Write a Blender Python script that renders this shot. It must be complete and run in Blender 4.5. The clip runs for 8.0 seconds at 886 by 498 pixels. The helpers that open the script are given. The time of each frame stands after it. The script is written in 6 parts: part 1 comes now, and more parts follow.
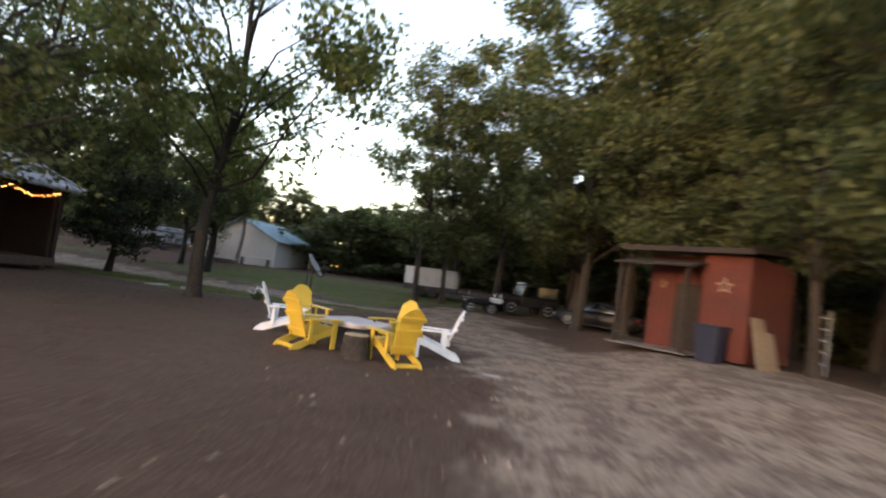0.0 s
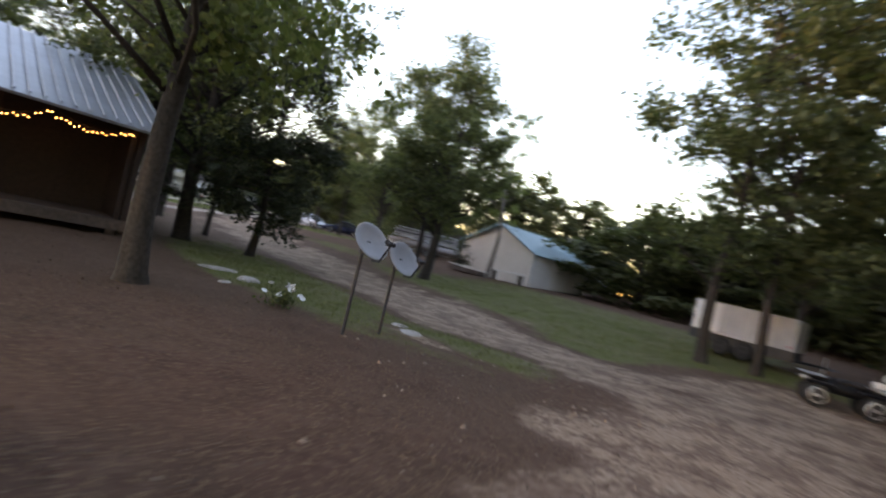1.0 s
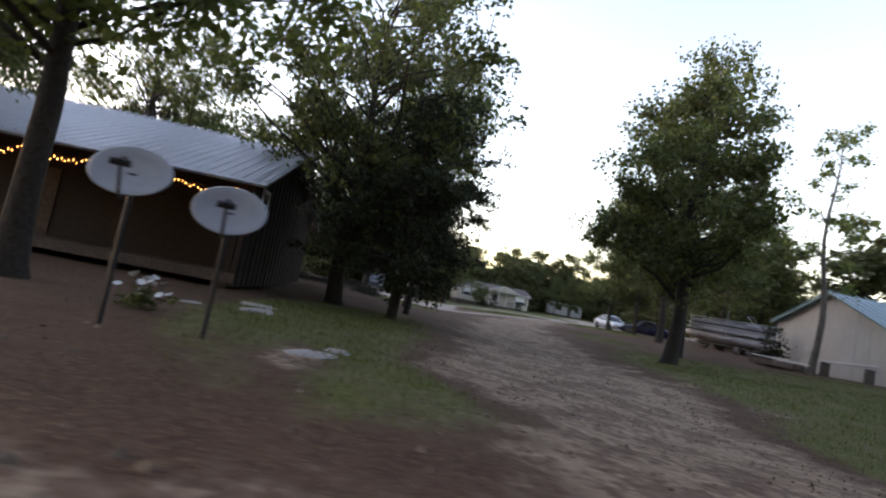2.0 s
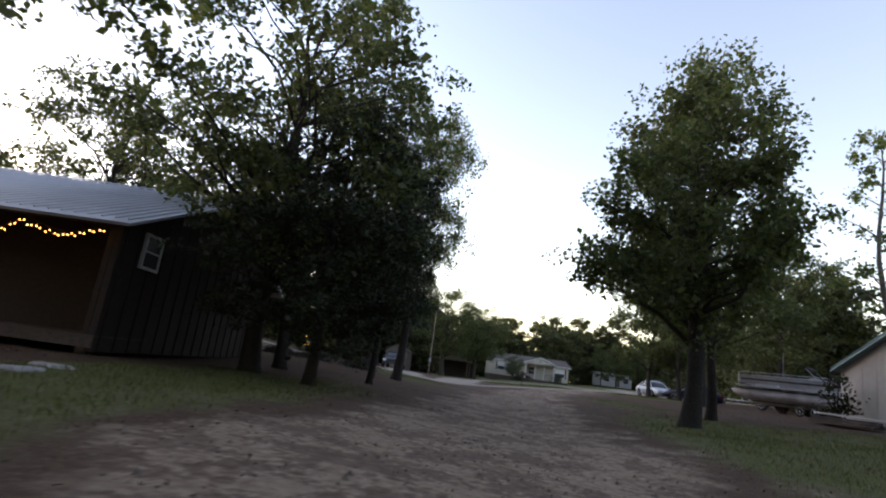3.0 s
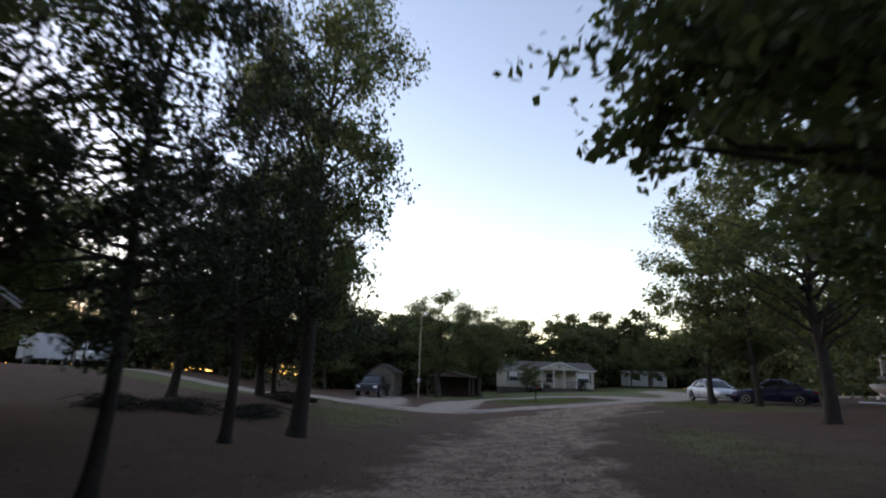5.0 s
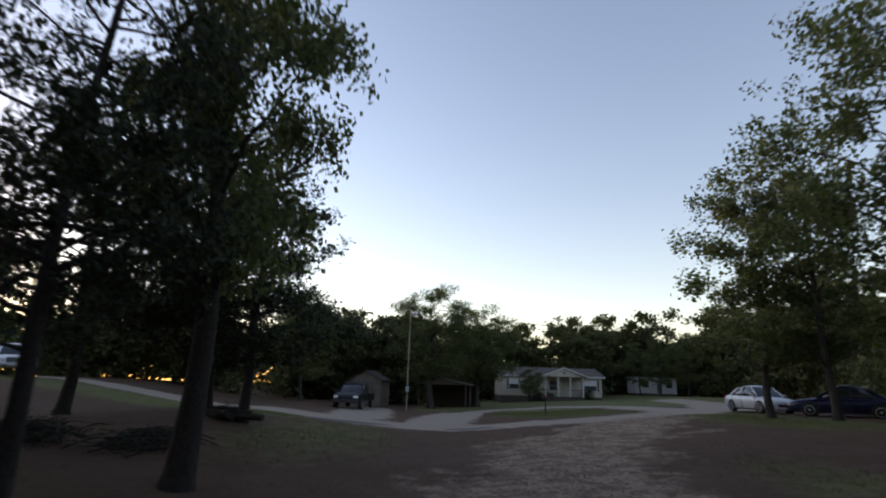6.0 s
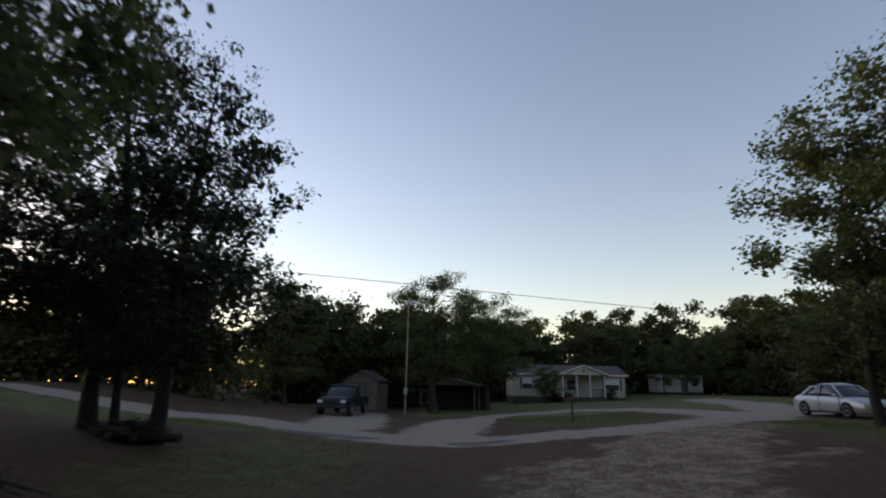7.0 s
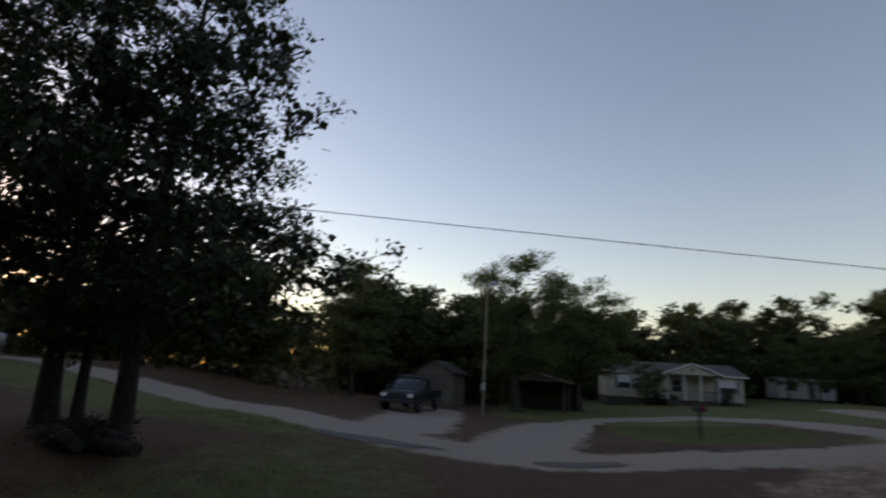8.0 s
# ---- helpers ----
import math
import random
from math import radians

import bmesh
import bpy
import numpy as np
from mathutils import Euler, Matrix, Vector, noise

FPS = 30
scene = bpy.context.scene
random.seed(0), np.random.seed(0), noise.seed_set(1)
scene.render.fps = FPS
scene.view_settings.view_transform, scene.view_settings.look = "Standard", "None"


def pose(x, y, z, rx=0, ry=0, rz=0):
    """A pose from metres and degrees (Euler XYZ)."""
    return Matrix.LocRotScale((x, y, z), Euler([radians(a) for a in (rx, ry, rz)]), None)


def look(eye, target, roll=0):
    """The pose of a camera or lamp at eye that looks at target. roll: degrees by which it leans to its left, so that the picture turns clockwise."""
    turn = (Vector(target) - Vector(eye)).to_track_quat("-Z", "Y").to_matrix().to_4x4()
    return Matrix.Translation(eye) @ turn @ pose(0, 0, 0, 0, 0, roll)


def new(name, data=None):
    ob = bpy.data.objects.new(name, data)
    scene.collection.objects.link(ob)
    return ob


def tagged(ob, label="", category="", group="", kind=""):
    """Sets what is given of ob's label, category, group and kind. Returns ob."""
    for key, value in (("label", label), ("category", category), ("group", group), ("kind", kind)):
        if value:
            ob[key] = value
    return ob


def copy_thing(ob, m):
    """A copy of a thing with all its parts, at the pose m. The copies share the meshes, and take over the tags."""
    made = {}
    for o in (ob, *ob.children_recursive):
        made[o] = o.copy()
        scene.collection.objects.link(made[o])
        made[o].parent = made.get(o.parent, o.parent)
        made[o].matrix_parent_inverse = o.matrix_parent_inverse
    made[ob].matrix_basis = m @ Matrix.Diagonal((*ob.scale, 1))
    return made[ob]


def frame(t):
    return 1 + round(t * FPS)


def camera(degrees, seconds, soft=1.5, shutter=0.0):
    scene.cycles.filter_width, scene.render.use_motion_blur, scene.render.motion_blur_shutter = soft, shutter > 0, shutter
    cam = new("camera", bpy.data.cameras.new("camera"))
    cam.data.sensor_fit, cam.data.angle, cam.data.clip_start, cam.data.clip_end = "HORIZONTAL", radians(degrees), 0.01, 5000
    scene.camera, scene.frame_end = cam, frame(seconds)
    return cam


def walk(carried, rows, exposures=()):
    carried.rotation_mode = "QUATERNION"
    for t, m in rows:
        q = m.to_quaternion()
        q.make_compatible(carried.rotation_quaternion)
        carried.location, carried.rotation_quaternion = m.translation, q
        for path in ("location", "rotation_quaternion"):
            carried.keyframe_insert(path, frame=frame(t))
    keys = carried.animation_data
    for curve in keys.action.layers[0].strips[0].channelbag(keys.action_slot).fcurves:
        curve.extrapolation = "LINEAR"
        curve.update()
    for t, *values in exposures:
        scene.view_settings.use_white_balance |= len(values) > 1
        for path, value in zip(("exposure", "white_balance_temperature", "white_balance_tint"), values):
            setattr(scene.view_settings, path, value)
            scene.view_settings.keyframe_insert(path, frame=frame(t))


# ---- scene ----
cam = camera(79.4, 8.0, soft=2.0, shutter=0.4)
PATH = [
    (0, (-0.108, 2.033, 1.530), (-0.453, 3.999, 1.653), 7.9),
    (0.5, (-0.291, 8.908, 1.983), (-1.115, 10.730, 2.020), 11.3),
    (1, (-0.784, 14.523, 1.699), (-2.202, 15.934, 1.710), 13.7),
    (1.5, (-1.831, 18.583, 1.339), (-3.645, 19.423, 1.399), 14.6),
    (2, (-1.955, 22.530, 0.946), (-3.936, 22.743, 1.120), 11.1),
    (2.2, (-2.70, 23.48, 0.79), (-4.679, 23.624, 1.046), 8.6),
    (3.3, (-5.733, 26.413, 0.742), (-7.677, 26.376, 1.211), 8.9),
    (3.5, (-6.425, 26.570, 0.633), (-8.373, 26.492, 1.079), 9.7),
    (4, (-10.483, 27.839, 0.851), (-12.434, 27.748, 1.282), 7.9),
    (4.5, (-13.863, 28.539, 1.238), (-15.812, 28.483, 1.683), 3.1),
    (5, (-17.353, 28.919, 1.616), (-19.294, 28.881, 2.096), 2.0),
    (6.5, (-26.977, 29.110, 1.719), (-28.909, 29.092, 2.233), 1.6),
    (7, (-30.089, 29.312, 1.813), (-32.023, 29.268, 2.319), 1.1),
    (7.5, (-33.057, 29.505, 1.917), (-34.993, 29.456, 2.416), 1.7),
    (8, (-35.401, 29.143, 1.989), (-37.314, 28.790, 2.455), 3.4),
]
walk(cam, [(t, look(eye, target, roll)) for t, eye, target, roll in PATH],
     exposures=[(0.0, 3.2, 8000, 30), (0.5, 3.45, 8100, 32), (1.2, 3.45, 8100, 34), (2.2, 2.95, 7900, 36), (3.3, 2.65, 7700, 35), (5.0, 2.25, 7500, 34), (6.4, 1.65, 7400, 32), (7.2, 1.4, 7500, 32), (8.0, 1.2, 7600, 32)])

# ---- world, sun ----
world = bpy.data.worlds.new("world")
scene.world = world
world.use_nodes = True
wt = world.node_tree
sky = wt.nodes.new("ShaderNodeTexSky")
sky.sky_type = "NISHITA"
sky.sun_disc = False
SUN_YAW, SUN_ELEV = 150.0, 5.0          # degrees left of +y, degrees over the horizon
sky.sun_elevation = radians(SUN_ELEV)
sky.sun_rotation = radians(-SUN_YAW)
sky.air_density, sky.dust_density, sky.ozone_density = 1.0, 0.35, 1.5
background = wt.nodes["Background"]
background.inputs["Strength"].default_value = 0.15
wt.links.new(sky.outputs["Color"], background.inputs["Color"])
sun_dir = Vector((-math.sin(radians(SUN_YAW)) * math.cos(radians(SUN_ELEV)), math.cos(radians(SUN_YAW)) * math.cos(radians(SUN_ELEV)), math.sin(radians(SUN_ELEV))))
sun_data = bpy.data.lights.new("sun", "SUN")
sun_data.energy, sun_data.angle, sun_data.color = 0.15, radians(20), (1.0, 0.86, 0.72)
sun = new("sun", sun_data)
sun.matrix_world = look(sun_dir * 200, (0, 0, 0))

# ---- materials ----
def material(name, color, rough=0.8, metal=0.0, grain=8.0, grain_amount=0.25, stain=0.6, stain_amount=0.25, bump=0.2, bump_scale=None, per_object=0.0, spec=0.4):
    """A surface with fine grain, broad stains and a fine relief, in metres of the object."""
    m = bpy.data.materials.new(name)
    m.use_nodes = True
    t = m.node_tree
    n, l = t.nodes, t.links
    b = n["Principled BSDF"]
    b.inputs["Roughness"].default_value, b.inputs["Metallic"].default_value = rough, metal
    b.inputs["Specular IOR Level"].default_value = spec
    tc = n.new("ShaderNodeTexCoord")
    fine, broad = n.new("ShaderNodeTexNoise"), n.new("ShaderNodeTexNoise")
    fine.inputs["Scale"].default_value, fine.inputs["Detail"].default_value = grain, 5
    broad.inputs["Scale"].default_value, broad.inputs["Detail"].default_value = stain, 4
    l.new(tc.outputs["Object"], fine.inputs["Vector"])
    l.new(tc.outputs["Object"], broad.inputs["Vector"])
    base = n.new("ShaderNodeRGB")
    base.outputs[0].default_value = (*color, 1)
    value = base.outputs[0]
    for tex, amount in ((fine, grain_amount), (broad, stain_amount)):
        r = n.new("ShaderNodeMapRange")
        r.inputs["From Min"].default_value, r.inputs["From Max"].default_value = 0.25, 0.75
        r.inputs["To Min"].default_value, r.inputs["To Max"].default_value = 1 - amount, 1 + amount
        l.new(tex.outputs["Fac"], r.inputs["Value"])
        mul = n.new("ShaderNodeVectorMath")
        mul.operation = "SCALE"
        l.new(value, mul.inputs[0])
        l.new(r.outputs[0], mul.inputs["Scale"])
        value = mul.outputs[0]
    if per_object:
        info = n.new("ShaderNodeObjectInfo")
        r = n.new("ShaderNodeMapRange")
        r.inputs["To Min"].default_value, r.inputs["To Max"].default_value = 1 - per_object, 1 + per_object
        l.new(info.outputs["Random"], r.inputs["Value"])
        mul = n.new("ShaderNodeVectorMath")
        mul.operation = "SCALE"
        l.new(value, mul.inputs[0])
        l.new(r.outputs[0], mul.inputs["Scale"])
        value = mul.outputs[0]
    l.new(value, b.inputs["Base Color"])
    rr = n.new("ShaderNodeMapRange")
    rr.inputs["To Min"].default_value, rr.inputs["To Max"].default_value = max(0.02, rough - 0.15), min(1, rough + 0.15)
    l.new(broad.outputs["Fac"], rr.inputs["Value"])
    l.new(rr.outputs[0], b.inputs["Roughness"])
    if bump:
        bp = n.new("ShaderNodeBump")
        bp.inputs["Strength"].default_value, bp.inputs["Distance"].default_value = bump, 0.02
        l.new(fine.outputs["Fac"], bp.inputs["Height"])
        l.new(bp.outputs[0], b.inputs["Normal"])
    return m


def leaf_material(name, color, warm, light=0.35):
    """Leaves: each one a shade of its own, dull, and lit through from behind."""
    m = bpy.data.materials.new(name)
    m.use_nodes = True
    t = m.node_tree
    n, l = t.nodes, t.links
    b, out = n["Principled BSDF"], n["Material Output"]
    geo = n.new("ShaderNodeNewGeometry")
    ramp = n.new("ShaderNodeValToRGB")
    ramp.color_ramp.elements[0].color = (color[0] * 0.55, color[1] * 0.6, color[2] * 0.6, 1)
    ramp.color_ramp.elements[1].color = (*warm, 1)
    mid = ramp.color_ramp.elements.new(0.55)
    mid.color = (*color, 1)
    l.new(geo.outputs["Random Per Island"], ramp.inputs["Fac"])
    l.new(ramp.outputs["Color"], b.inputs["Base Color"])
    b.inputs["Roughness"].default_value, b.inputs["Specular IOR Level"].default_value = 0.6, 0.25
    tr, mix = n.new("ShaderNodeBsdfTranslucent"), n.new("ShaderNodeMixShader")
    bright = n.new("ShaderNodeVectorMath")
    bright.operation = "MULTIPLY"
    bright.inputs[1].default_value = (1.3, 1.5, 0.9)
    l.new(ramp.outputs["Color"], bright.inputs[0])
    l.new(bright.outputs[0], tr.inputs["Color"])
    mix.inputs["Fac"].default_value = light
    l.new(b.outputs[0], mix.inputs[1])
    l.new(tr.outputs[0], mix.inputs[2])
    l.new(mix.outputs[0], out.inputs["Surface"])
    return m


def glow(name, color, strength):
    m = bpy.data.materials.new(name)
    m.use_nodes = True
    b = m.node_tree.nodes["Principled BSDF"]
    b.inputs["Base Color"].default_value = (*color, 1)
    b.inputs["Emission Color"].default_value = (*color, 1)
    b.inputs["Emission Strength"].default_value = strength
    return m


BARK = material("bark", (0.036, 0.029, 0.024), 0.95, grain=14, grain_amount=0.5, stain=1.5, stain_amount=0.3, bump=0.9)
PALE_BARK = material("pale_bark", (0.16, 0.14, 0.12), 0.95, grain=14, grain_amount=0.4, stain=1.5, stain_amount=0.3, bump=0.8)
OAK_LEAF = leaf_material("oak_leaf", (0.08, 0.096, 0.042), (0.14, 0.15, 0.068), 0.42)
FAR_LEAF = leaf_material("far_leaf", (0.066, 0.074, 0.034), (0.11, 0.115, 0.052), 0.4)
DARK_LEAF = leaf_material("cedar_leaf", (0.026, 0.036, 0.018), (0.045, 0.058, 0.026), 0.12)
BRIGHT_LEAF = leaf_material("young_leaf", (0.11, 0.13, 0.046), (0.175, 0.185, 0.075), 0.48)
YELLOW_PAINT = material("yellow_paint", (0.64, 0.42, 0.06), 0.5, grain=30, grain_amount=0.06, stain=3, stain_amount=0.12, bump=0.12)
WHITE_PAINT = material("white_paint", (0.7, 0.72, 0.74), 0.55, grain=30, grain_amount=0.06, stain=3, stain_amount=0.12, bump=0.12)
CREAM_WALL = material("cream_siding", (0.44, 0.395, 0.33), 0.6, grain=4, grain_amount=0.05, stain=0.5, stain_amount=0.1, bump=0.05)
PONTOON_METAL = material("weathered_aluminium", (0.3, 0.29, 0.3), 0.5, 0.35, grain=5, grain_amount=0.12, stain=1.2, stain_amount=0.3, bump=0.1)
GARAGE_WALL = material("garage_siding", (0.56, 0.52, 0.48), 0.6, grain=4, grain_amount=0.05, stain=0.5, stain_amount=0.12, bump=0.05)
TABLE_TOP = material("pale_table_top", (0.47, 0.415, 0.41), 0.7, grain=8, grain_amount=0.08, stain=1.5, stain_amount=0.14, bump=0.15)
WHITE_WALL = material("white_siding", (0.52, 0.51, 0.49), 0.6, grain=4, grain_amount=0.05, stain=0.5, stain_amount=0.1, bump=0.05)
TRAILER_WHITE = material("trailer_white", (0.6, 0.63, 0.66), 0.45, grain=4, grain_amount=0.05, stain=0.8, stain_amount=0.12, bump=0.05)
TRIM_WHITE = material("white_trim", (0.6, 0.59, 0.57), 0.55, grain=10, grain_amount=0.05, stain=1, stain_amount=0.1, bump=0.05)
GREEN_METAL = material("green_roof_metal", (0.16, 0.27, 0.3), 0.4, 0.3, grain=3, grain_amount=0.06, stain=0.4, stain_amount=0.15, bump=0.05)
GREY_METAL = material("galvanised_metal", (0.42, 0.44, 0.47), 0.42, 0.55, grain=3, grain_amount=0.08, stain=0.4, stain_amount=0.2, bump=0.05)
DARK_WOOD = material("dark_stained_wood", (0.026, 0.015, 0.012), 0.7, grain=9, grain_amount=0.35, stain=0.8, stain_amount=0.3, bump=0.3)
PORCH_WOOD = material("porch_wood", (0.09, 0.065, 0.055), 0.8, grain=12, grain_amount=0.35, stain=1, stain_amount=0.3, bump=0.3)
SHED_TRIM = material("dark_weathered_trim", (0.03, 0.022, 0.018), 0.9, grain=12, grain_amount=0.35, stain=1, stain_amount=0.3, bump=0.3)
RED_WOOD = material("barn_red_paint", (0.09, 0.02, 0.014), 0.75, grain=10, grain_amount=0.18, stain=0.9, stain_amount=0.3, bump=0.2)
GREY_WOOD = material("weathered_wood", (0.13, 0.11, 0.095), 0.9, grain=14, grain_amount=0.35, stain=1.2, stain_amount=0.3, bump=0.4)
PLY = material("plywood", (0.26, 0.2, 0.145), 0.85, grain=10, grain_amount=0.2, stain=1.2, stain_amount=0.25, bump=0.2)
SHINGLE = material("brown_shingle", (0.075, 0.058, 0.052), 0.9, grain=20, grain_amount=0.35, stain=0.7, stain_amount=0.2, bump=0.4)
DARK_SKIRT = material("dark_skirting", (0.07, 0.055, 0.045), 0.85, grain=8, grain_amount=0.25, stain=1, stain_amount=0.2)
STONE = material("pale_stone", (0.36, 0.33, 0.31), 0.85, grain=16, grain_amount=0.15, stain=2, stain_amount=0.2, bump=0.4)
DISH_GREY = material("dish_grey", (0.36, 0.37, 0.4), 0.5, grain=12, grain_amount=0.06, stain=2, stain_amount=0.12, bump=0.05)
DARK_METAL = material("dark_metal", (0.045, 0.045, 0.05), 0.6, 0.3, grain=20, grain_amount=0.15, stain=2, stain_amount=0.2)
BLACK_PLASTIC = material("black_plastic", (0.02, 0.02, 0.023), 0.6, grain=20, grain_amount=0.15, stain=2, stain_amount=0.2)
BIN_BLUE = material("blue_bin_plastic", (0.016, 0.02, 0.04), 0.5, grain=20, grain_amount=0.15, stain=2, stain_amount=0.2)
RUBBER = material("tyre_rubber", (0.02, 0.02, 0.02), 0.9, grain=30, grain_amount=0.2, stain=3, stain_amount=0.2)
ALLOY = material("alloy_rim", (0.55, 0.56, 0.58), 0.35, 0.8, grain=30, grain_amount=0.05, stain=3, stain_amount=0.1, bump=0)
SILVER_PAINT = material("silver_car_paint", (0.52, 0.54, 0.57), 0.3, 0.35, grain=40, grain_amount=0.03, stain=1, stain_amount=0.05, bump=0)
BLUE_PAINT = material("dark_blue_car_paint", (0.016, 0.02, 0.055), 0.25, 0.2, grain=40, grain_amount=0.03, stain=1, stain_amount=0.05, bump=0)
BLACK_PAINT = material("black_car_paint", (0.01, 0.01, 0.012), 0.4, 0.0, grain=40, grain_amount=0.03, stain=1, stain_amount=0.1, bump=0, spec=0.25)
WHITE_CAR = material("white_car_paint", (0.7, 0.71, 0.72), 0.3, grain=40, grain_amount=0.03, stain=1, stain_amount=0.05, bump=0)
GLASS = material("dark_car_glass", (0.02, 0.024, 0.028), 0.08, grain=1, grain_amount=0.02, stain=1, stain_amount=0.02, bump=0, spec=0.8)
LAMP_GLASS = material("lamp_lens", (0.7, 0.7, 0.72), 0.15, grain=30, grain_amount=0.05, stain=3, stain_amount=0.05, bump=0, spec=0.8)
RED_LENS = material("red_lens", (0.4, 0.02, 0.02), 0.2, grain=30, grain_amount=0.05, stain=3, stain_amount=0.05, bump=0, spec=0.8)
WINDOW_GLASS = material("window_glass", (0.05, 0.055, 0.06), 0.06, grain=1, grain_amount=0.05, stain=1, stain_amount=0.1, bump=0, spec=0.9)
BLIND = material("window_blind", (0.6, 0.6, 0.6), 0.7, grain=6, grain_amount=0.05, stain=1, stain_amount=0.1, bump=0)
STUMP_TOP = material("cut_wood", (0.36, 0.25, 0.15), 0.9, grain=25, grain_amount=0.3, stain=4, stain_amount=0.25)
WIRE = material("cable", (0.03, 0.03, 0.03), 0.6, grain=4, grain_amount=0.1, bump=0)
POLE_WOOD = material("pole_wood", (0.27, 0.22, 0.17), 0.9, grain=12, grain_amount=0.25, stain=0.8, stain_amount=0.2)
BULB = glow("warm_bulb", (1.0, 0.5, 0.13), 1.3)


def ground_material():
    """Bare earth, sandy track, grass and gravel road; the mesh says where, noise frays the borders."""
    m = bpy.data.materials.new("yard_ground")
    m.use_nodes = True
    t = m.node_tree
    n, l = t.nodes, t.links
    b = n["Principled BSDF"]
    b.inputs["Roughness"].default_value, b.inputs["Specular IOR Level"].default_value = 0.95, 0.15
    tc = n.new("ShaderNodeTexCoord")

    def noise_tex(scale, detail=6, rough=0.6, stretch=None):
        k = n.new("ShaderNodeTexNoise")
        k.inputs["Scale"].default_value, k.inputs["Detail"].default_value, k.inputs["Roughness"].default_value = scale, detail, rough
        l.new(tc.outputs["Object"], k.inputs["Vector"])
        return k.outputs["Fac"]

    def ramp(fac, *stops):
        r = n.new("ShaderNodeValToRGB")
        e = r.color_ramp.elements
        while len(e) < len(stops):
            e.new(0.5)
        for k, (p, c) in zip(e, stops):
            k.position, k.color = p, (*c, 1)
        l.new(fac, r.inputs["Fac"])
        return r.outputs["Color"]

    def mathn(op, a, c):
        k = n.new("ShaderNodeMath")
        k.operation, k.use_clamp = op, False
        for i, v in enumerate((a, c)):
            if isinstance(v, (int, float)):
                k.inputs[i].default_value = v
            else:
                l.new(v, k.inputs[i])
        return k.outputs[0]

    def edge(mask, frayed, amount, soft):
        """mask frayed by a noise, turned into a narrow border."""
        v = mathn("ADD", mask, mathn("MULTIPLY", mathn("SUBTRACT", frayed, 0.5), amount))
        r = n.new("ShaderNodeMapRange")
        r.interpolation_type = "SMOOTHSTEP"
        r.inputs["From Min"].default_value, r.inputs["From Max"].default_value = 0.5 - soft, 0.5 + soft
        l.new(v, r.inputs["Value"])
        return r.outputs[0]

    def mix(fac, a, c):
        k = n.new("ShaderNodeMix")
        k.data_type = "RGBA"
        l.new(fac, k.inputs["Factor"])
        l.new(a, k.inputs["A"])
        l.new(c, k.inputs["B"])
        return k.outputs["Result"]

    cover = n.new("ShaderNodeVertexColor")
    cover.layer_name = "cover"
    sep = n.new("ShaderNodeSeparateColor")
    l.new(cover.outputs["Color"], sep.inputs["Color"])
    fine, mid, wide = noise_tex(9.0), noise_tex(1.6), noise_tex(0.28)
    patch = noise_tex(0.55, 4, 0.65)
    litter = noise_tex(26.0, 3, 0.7)
    dirt = ramp(mid, (0.25, (0.043, 0.0215, 0.015)), (0.5, (0.076, 0.038, 0.027)), (0.75, (0.122, 0.068, 0.048)))
    dirt = mix(edge(wide, fine, 0.5, 0.2), dirt, ramp(fine, (0.3, (0.078, 0.045, 0.032)), (0.7, (0.148, 0.093, 0.066))))
    leaves = ramp(litter, (0.55, (0.07, 0.04, 0.026)), (0.62, (0.17, 0.105, 0.062)), (0.75, (0.22, 0.15, 0.1)))
    dirt = mix(edge(litter, patch, 0.35, 0.06), dirt, leaves)
    sand = ramp(fine, (0.25, (0.2, 0.132, 0.09)), (0.55, (0.31, 0.222, 0.16)), (0.8, (0.43, 0.33, 0.25)))
    sand = mix(edge(mid, fine, 0.5, 0.07), ramp(fine, (0.25, (0.11, 0.066, 0.045)), (0.55, (0.19, 0.125, 0.09)), (0.8, (0.28, 0.2, 0.15))), sand)
    grass = ramp(fine, (0.25, (0.058, 0.066, 0.02)), (0.55, (0.105, 0.116, 0.036)), (0.8, (0.165, 0.16, 0.066)))
    grass = mix(edge(patch, mid, 0.7, 0.12), grass, ramp(fine, (0.25, (0.08, 0.08, 0.034)), (0.55, (0.13, 0.122, 0.056)), (0.8, (0.2, 0.175, 0.1))))
    gravel = ramp(litter, (0.3, (0.215, 0.168, 0.135)), (0.55, (0.33, 0.265, 0.215)), (0.75, (0.455, 0.378, 0.315)))
    col = mix(edge(sep.outputs["Green"], mid, 0.9, 0.22), dirt, grass)
    col = mix(edge(sep.outputs["Red"], patch, 0.9, 0.1), col, sand)
    col = mix(edge(sep.outputs["Blue"], mid, 0.5, 0.1), col, gravel)
    l.new(col, b.inputs["Base Color"])
    bp = n.new("ShaderNodeBump")
    bp.inputs["Strength"].default_value, bp.inputs["Distance"].default_value = 0.5, 0.04
    l.new(mathn("ADD", mathn("MULTIPLY", mid, 0.7), mathn("MULTIPLY", litter, 0.3)), bp.inputs["Height"])
    l.new(bp.outputs[0], b.inputs["Normal"])
    return m


GROUND = ground_material()

# ---- tools ----
def mesh_object(name, bm, mat, smooth=False):
    me = bpy.data.meshes.new(name)
    bm.to_mesh(me)
    bm.free()
    me.materials.append(mat)
    if smooth:
        me.polygons.foreach_set("use_smooth", [True] * len(me.polygons))
    return new(name, me)


def part(name, bm, mat, parent, label="", smooth=False):
    ob = mesh_object(name, bm, mat, smooth)
    ob.parent = parent
    return tagged(ob, label)


